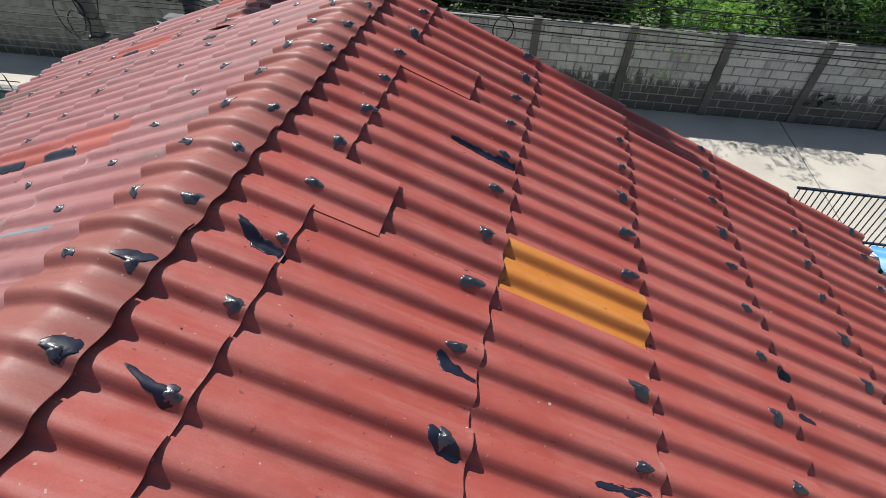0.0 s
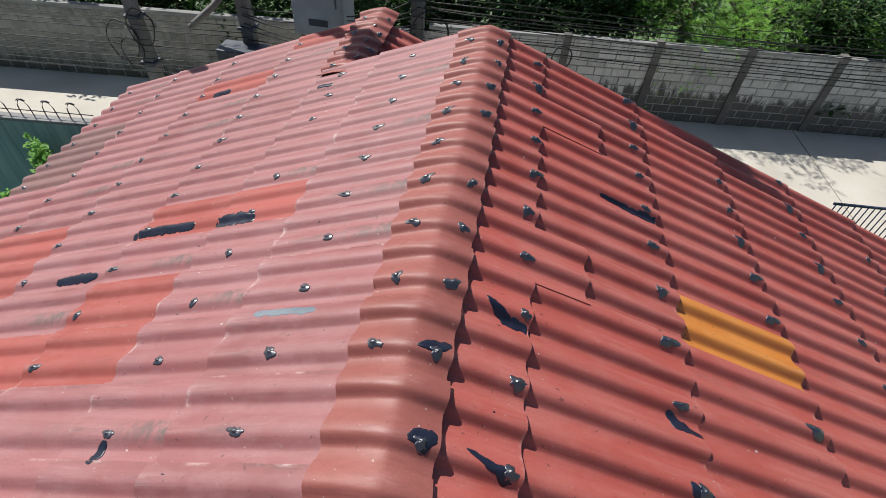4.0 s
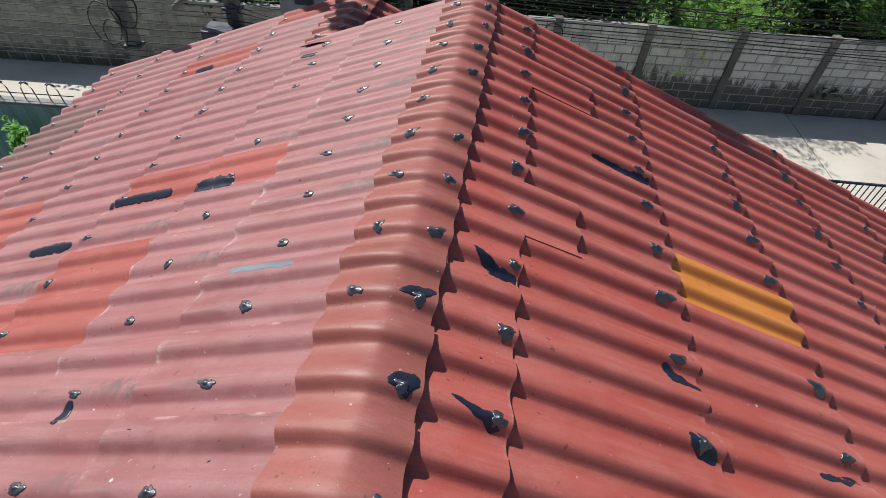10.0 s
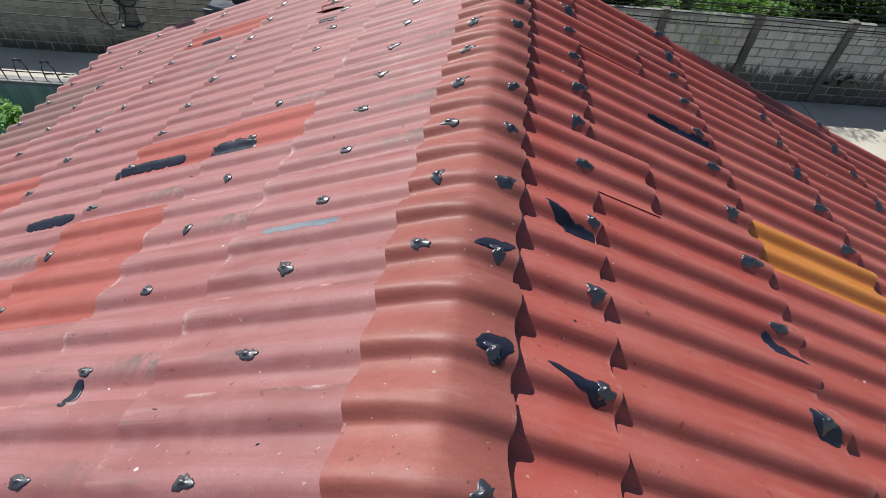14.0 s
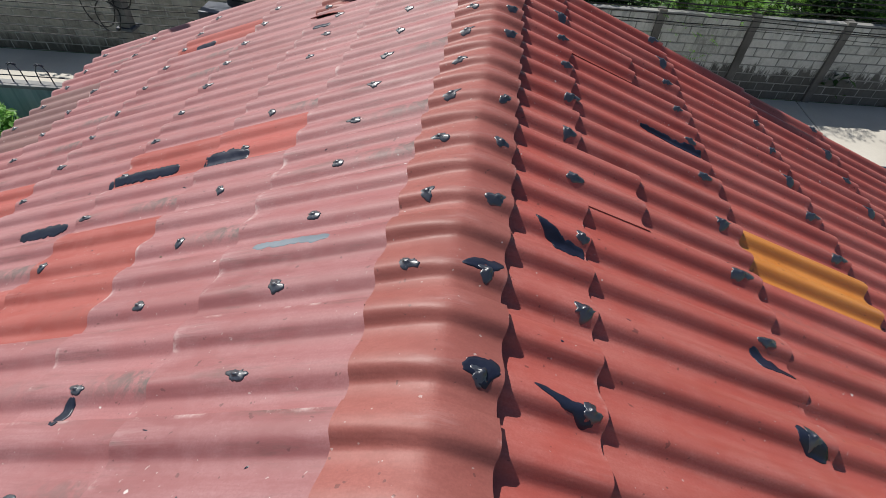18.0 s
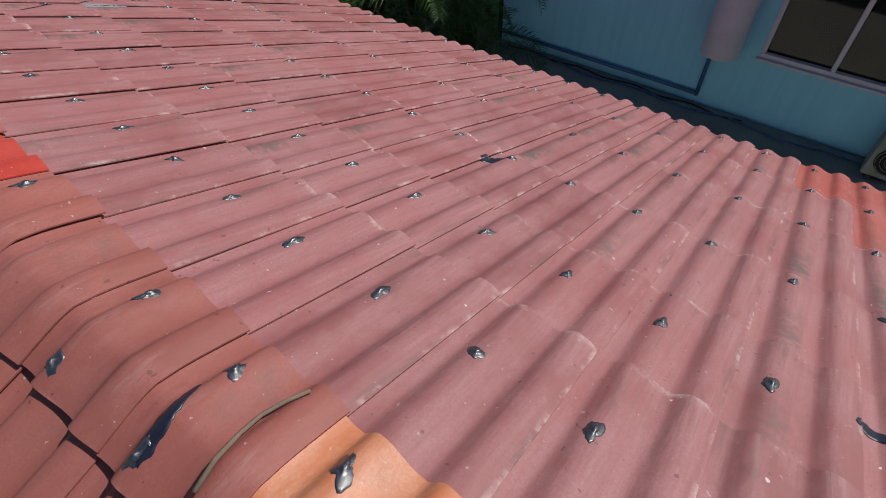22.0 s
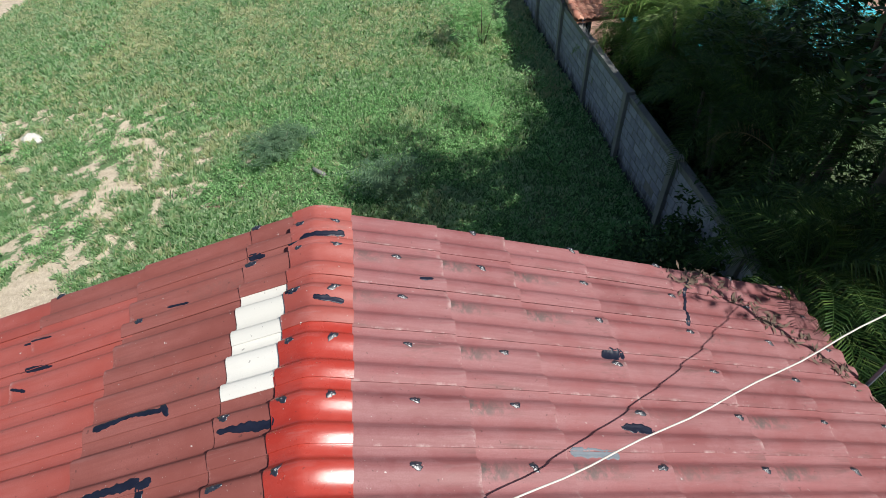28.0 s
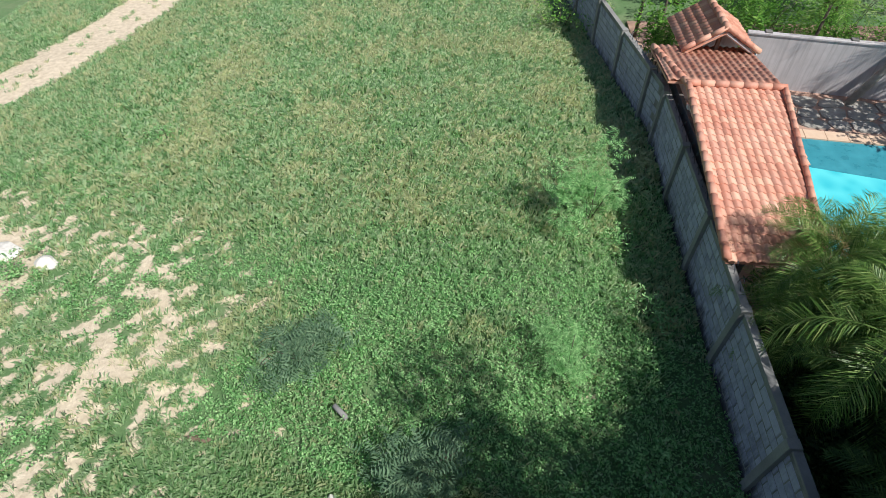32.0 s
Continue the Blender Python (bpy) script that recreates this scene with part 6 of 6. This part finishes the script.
def clay_paint():
    m = mat("terracotta_tile", (0.55, 0.22, 0.13), 0.6, spec=0.35)
    n = Nodes(m)
    w = n.world()
    c = n.ramp(n.random(), [(0.0, (0.46, 0.19, 0.13)), (0.5, (0.58, 0.27, 0.19)), (1.0, (0.68, 0.38, 0.27))])
    c = n.mix(n.step(n.noise(w, 2.0, 5, 0.65), 0.4, 0.75, 0.0, 0.5), c, (0.66, 0.44, 0.36))
    n.color(n.mix(n.step(n.noise(w, 40, 3, 0.6), 0.4, 0.75, 0.0, 0.2), c, (0.3, 0.1, 0.06)))
    n.bump(n.noise(w, 60, 3, 0.6), 0.2, 0.004)
    return m


M["terracotta"] = clay_paint()
CLAY = clay_tile_data()
CLAY.materials.append(M["terracotta"])


def clay_slope(root, eave, across, up, cols, rows, widen=0):
    """Clay tiles from the eave line upward: eave is a corner, across and up unit vectors in the slope."""
    across, up = Vector(across).normalized(), Vector(up).normalized()
    down = -up
    zax = down.cross(across)
    yax = across
    if zax.z < 0:
        zax, yax = -zax, -across
    m0 = Matrix((down, yax, zax)).transposed().to_4x4()
    for r in range(rows):
        for c in range(cols + round(widen * r / rows)):
            p = Vector(eave) + across * (CW * c + (CW if yax != across else 0)) + up * (CS * r + 0.26)
            m = m0.copy()
            m.translation = p
            link("roof_tile", CLAY, None, root, m)
    # deck beneath
    a = Vector(eave) - zax * 0.05
    W, L = across * (CW * cols), up * (CS * rows)
    V = [a, a + W, a + W + L + across * (CW * widen), a + L]
    V += [v - zax * 0.06 for v in V]
    link("roof_deck", mesh_from("deck", V, [(0, 1, 2, 3), (7, 6, 5, 4), (0, 4, 5, 1), (1, 5, 6, 2), (2, 6, 7, 3), (3, 7, 4, 0)]), M["terracotta"], root)


def ridge_tiles(root, a, b, r=0.1):
    a, b = Vector(a), Vector(b)
    n = max(2, int((b - a).length / 0.32))
    d = (b - a) / n
    for i in range(n):
        link("ridge_tile", tube_data([a + d * (i - 0.04), a + d * (i + 1)], r * 1.02, 8, r * 0.92), M["terracotta"], root)


def pavilion():
    root = empty("pool_pavilion")
    tagged(root, "low poolside shelter roofed with weathered terracotta tiles", "pavilion")
    zr, ze = 2.34, 1.95
    clay_slope(root, (-5.98, -18.0, ze), (-1, -0.03, 0), (-0.36, -5.75, zr - ze), 10, 24, 3)
    clay_slope(root, (-8.75, -26.5, 1.98), (1, -0.03, 0), (0.06, 2.7, zr - 1.98), 15, 11)
    ridge_tiles(root, (-6.3, -23.75, zr + 0.05), (-8.7, -23.65, zr + 0.05))
    ridge_tiles(root, (-5.96, -18.0, ze + 0.06), (-6.33, -23.7, zr + 0.06), 0.09)
    ridge_tiles(root, (-7.8, -18.1, ze + 0.05), (-8.66, -23.6, zr + 0.05), 0.07)
    ridge_tiles(root, (-6.33, -23.7, zr + 0.05), (-6.02, -26.5, 2.02), 0.09)
    for x, y in ((-6.4, -18.4), (-7.6, -18.4), (-6.5, -23.5), (-8.4, -23.4), (-6.4, -26.1), (-8.4, -26.1)):
        link("post", box_data(0.16, 0.16, 1.88), M["whitepaint"], root, at(x, y, 0))
    link("side_wall", box_data(0.1, 8.0, 1.8), M["polecement"], root, at(-6.42, -22.2, 0))
    # small raised gable behind
    g = empty("gable_house")
    tagged(g, "small orange-tiled gable above the shelter", "pavilion")
    lx, mx, rx, fy = -6.75, -7.75, -8.8, -26.05
    clay_slope(g, (lx, fy - 2.2, 2.1), (0, 1, 0), (mx - lx, 0, 0.64), 12, 5)
    clay_slope(g, (rx, fy, 2.1), (0, -1, 0), (mx - rx, 0, 0.64), 12, 5)
    ridge_tiles(g, (mx, fy + 0.05, 2.8), (mx, fy - 2.2, 2.8), 0.1)
    ridge_tiles(g, (rx - 0.05, fy, 2.14), (mx, fy, 2.82), 0.08)
    ridge_tiles(g, (lx + 0.05, fy, 2.14), (mx, fy, 2.82), 0.08)
    link("barge_board", tube_data([(rx, fy - 0.05, 2.0), (mx, fy - 0.05, 2.66), (lx, fy - 0.05, 2.0)], 0.07, 4), M["whitepaint"], g)
    V = [(rx + 0.3, 0), (lx - 0.3, 0), (lx - 0.3, 2.1), (mx, 2.6), (rx + 0.3, 2.1)]
    V = [(x, fy - 0.7, z) for x, z in V] + [(x, fy - 0.8, z) for x, z in V]
    link("gable_wall", mesh_from("gw", V, [(0, 1, 2, 3, 4), (9, 8, 7, 6, 5), (0, 5, 6, 1), (1, 6, 7, 2), (2, 7, 8, 3), (3, 8, 9, 4), (4, 9, 5, 0)]), M["palewall"], g)
    link("post", box_data(0.1, 0.1, 2.55), M["wood"], g, at(mx, fy - 0.3, 0))


M["palewall"] = streak_paint("pale_grey_render", (0.5, 0.48, 0.5), (0.33, 0.32, 0.33), (0.58, 0.56, 0.58))
pavilion()


def water_material():
    m = mat("pool_water", (0.03, 0.42, 0.50), 0.06, spec=0.5)
    n = Nodes(m)
    w = n.world()
    v = n.node("ShaderNodeTexVoronoi", Scale=2.2)
    v.feature = "SMOOTH_F1"
    n.put(v.inputs["Vector"], n.world())
    c = n.ramp(v.outputs["Distance"], [(0.1, (0.05, 0.50, 0.60)), (0.6, (0.11, 0.64, 0.70))])
    n.color(c)
    n.bump(n.noise(w, 3.5, 4, 0.6), 0.25, 0.03)
    return m


M["water"] = water_material()
M["pooltile"] = worn("pool_mosaic", (0.04, 0.26, 0.33), (0.03, 0.2, 0.26), (0.06, 0.32, 0.4), 0.3, 3, 60)
M["peach"] = worn("peach_stone_edge", (0.62, 0.46, 0.34), (0.55, 0.4, 0.29), (0.68, 0.52, 0.4), 0.7, 2, 40)
M["pinkstone"] = worn("pink_paving", (0.42, 0.27, 0.21), (0.34, 0.21, 0.16), (0.5, 0.34, 0.27), 0.8, 2, 40)
M["flag"] = worn("grey_flagstone", (0.36, 0.34, 0.31), (0.22, 0.21, 0.19), (0.5, 0.47, 0.42), 0.85, 3, 40)


def pool_garden():
    deck = link("pool_terrace", box_data(18, 15.4, 0.1), M["pinkstone"], None, at(-15.5, -24.9, 0))
    tagged(deck, "pinkish paved terrace round the swimming pool", "terrace", kind="structure")
    pool = empty("swimming_pool")
    tagged(pool, "turquoise swimming pool with a peach stone rim", "pool", kind="structure")
    edge = [(-8.9, -24.97), (-17.5, -24.03), (-16.5, -16.6), (-8.9, -17.4)]
    V = [(x, y, 0.135) for x, y in edge] + [(x, y, 0.1) for x, y in edge]
    link("water", mesh_from("water", V, [(3, 2, 1, 0), (4, 5, 6, 7), (0, 1, 5, 4), (1, 2, 6, 5), (2, 3, 7, 6), (3, 0, 4, 7)]), M["water"], pool)
    turn = math.degrees(math.atan2(0.109, -1))
    band = [(-8.9, -24.97), (-17.5, -24.03), (-17.5, -21.7), (-8.9, -23.75)]
    V = [(x, y, 0.142) for x, y in band] + [(x, y, 0.12) for x, y in band]
    link("mosaic_step", mesh_from("band", V, [(3, 2, 1, 0), (4, 5, 6, 7), (0, 1, 5, 4), (1, 2, 6, 5), (2, 3, 7, 6), (3, 0, 4, 7)]), M["pooltile"], pool)
    rim = box_data(0.585, 0.44, 0.1, 0.01)
    rim.materials.append(M["peach"])
    for i in range(14):
        link("rim_stone", rim, None, pool, at(-9.1 - 0.59 * i, -25.17 + 0.0643 * i, 0.09, turn))
    rnd = random.Random(31)
    paving = empty("stone_paving")
    tagged(paving, "irregular grey flagstones beside the pool", "paving", kind="structure")
    knots = {(i, j): (0.8 * i + rnd.uniform(-0.2, 0.2), 0.5 + 0.62 * j + (rnd.uniform(-0.14, 0.14) if 0 < j < 3 else 0)) for i in range(16) for j in range(4)}
    for i in range(15):
        for j in range(3):
            ring = [Vector(knots[i + p, j + q]) for p, q in ((0, 0), (1, 0), (1, 1), (0, 1))]
            mid = sum(ring, Vector((0, 0))) / 4
            ring = [(r - mid) * (1 - 0.035 / (r - mid).length) for r in ring]
            # the corners are knocked off
            ring = [ring[q].lerp(ring[(q + d) % 4], 0.22) for q in range(4) for d in (-1, 1)]
            flat = [(-0.994 * r.x - 0.109 * r.y, 0.109 * r.x - 0.994 * r.y) for r in ring]
            cx, cy = -9.0 - 0.994 * mid.x - 0.109 * mid.y, -25.1 + 0.109 * mid.x - 0.994 * mid.y
            k = len(flat)
            V = [(x, y, 0) for x, y in flat] + [(x * 0.97, y * 0.97, 0.035) for x, y in flat]
            F = [tuple(range(k, 2 * k)), tuple(range(k - 1, -1, -1))] + [(q, (q + 1) % k, k + (q + 1) % k, k + q) for q in range(k)]
            link("flagstone", mesh_from("flagstone", V, F), M["flag"], paving, at(cx, cy, 0.1))
    back = empty("wall_pool", at(-9.2, -28.0, 0, 170))
    tagged(back, "pale grey rendered garden wall with posts", "wall", kind="structure")
    link("panel", box_data(11, 0.14, 1.8), M["palewall"], back, at(5.5, 0, 0))
    link("coping", box_data(11, 0.2, 0.06, 0.01), M["palewall"], back, at(5.5, 0, 1.8))
    for i in range(5):
        link("post", box_data(0.2, 0.2, 1.9, 0.01), M["polecement"], back, at(0.6 + 2.4 * i, 0.06, 0))


pool_garden()


# ---------- debris in the field ----------
def stone_data(seed, sx, sy, sz):
    rnd = random.Random(seed)
    bm = bmesh.new()
    bmesh.ops.create_icosphere(bm, subdivisions=2, radius=1)
    off = rnd.uniform(0, 50)
    for v in bm.verts:
        k = 1 + 0.35 * noise.noise(v.co * 1.4 + Vector((off, 0, 0)))
        v.co = Vector((v.co.x * sx * k, v.co.y * sy * k, max(-0.05, v.co.z * sz * k)))
    me = bpy.data.meshes.new("stone")
    bm.to_mesh(me)
    bm.free()
    return me


M["chalk"] = worn("white_rubble", (0.66, 0.64, 0.6), (0.5, 0.48, 0.44), (0.76, 0.74, 0.7), 0.9, 8, 50, 0.5)
M["redbrick"] = worn("broken_red_tile", (0.45, 0.1, 0.05), (0.36, 0.08, 0.04), (0.52, 0.14, 0.08), 0.7, 6, 50)
for i, (x, y, sx, sy, sz, m, lab) in enumerate([
        (9.16, -18.4, 0.28, 0.22, 0.2, "chalk", "white chalky boulder in the grass"), (10.6, -18.7, 0.6, 0.35, 0.12, "chalk", "heap of pale rubble"), (11.2, -17.6, 0.4, 0.3, 0.1, "chalk", "heap of pale rubble"),
        (2.42, -12.53, 0.24, 0.12, 0.08, "chalk", "broken white plaster lump"), (2.0, -13.15, 0.15, 0.14, 0.1, "chalk", "broken white plaster lump"), (2.01, -12.2, 0.06, 0.05, 0.05, "chalk", "small white rubble piece"),
        (1.03, -11.64, 0.14, 0.1, 0.07, "chalk", "broken white plaster lump"), (0.97, -11.03, 0.24, 0.12, 0.06, "chalk", "broken white plaster lump"), (0.94, -13.62, 0.1, 0.14, 0.07, "chalk", "pale rubble piece"),
        (-0.98, -14.58, 0.14, 0.12, 0.14, "sand", "brown clod of earth"), (2.3, -12.6, 0.1, 0.07, 0.06, "redbrick", "broken red brick piece"), (1.6, -13.3, 0.08, 0.05, 0.04, "redbrick", "broken red brick piece"),
        (-1.34, -27.0, 0.16, 0.08, 0.1, "chalk", "white plastic scrap in the grass"), (3.65, -14.5, 0.25, 0.06, 0.05, "wood", "grey driftwood branch")]):
    tagged(link("rubble", stone_data(700 + i, sx, sy, sz), M[m], None, at(x, y, 0.05)), lab, "rubble")


def debris():
    rnd = random.Random(4)
    r = link("red_tile_piece", box_data(0.14, 0.34, 0.03, 0.006), M["redbrick"], None, pose(0.35, -12.94, 0.12, 20, 8, 10))
    tagged(r, "broken bright red roof tile in the weeds", "tile piece")
    for x, y, a, sx, sy in ((0.21, -10.69, 35, 0.22, 0.34), (-1.65, -10.31, -50, 0.18, 0.26), (2.2, -12.75, 80, 0.08, 0.16)):
        r = link("red_tile_piece", box_data(sx, sy, 0.03, 0.006), M["redbrick"], None, pose(x, y, 0.12, 14, -10, a))
        tagged(r, "broken bright red roof tile in the weeds", "tile piece")
    c = empty("broken_pillar", at(1.12, -15.0, 0))
    tagged(c, "pale broken pipe length lying in the grass", "pipe")
    link("tube", cyl_data(0.055, 0.36, 14, 0.05), M["cement"], c, pose(-0.15, -0.1, 0.12, 75, 0, 55))
    for i, (x, y, l, a, w) in enumerate([(3.62, -10.8, 1.05, 14, 0.2), (3.27, -11.42, 1.08, 74, 0.1), (3.4, -10.85, 0.9, 9, 0.13), (3.75, -11.3, 0.4, 50, 0.14)]):
        b = link("plank", box_data(w, l, 0.035, 0.004), M["chalk"], None, pose(x, y, 0.06 + 0.04 * i, rnd.uniform(-4, 4), rnd.uniform(-5, 5), a))
        tagged(b, "whitewashed board lying in the grass", "plank", "boards in the grass")


debris()
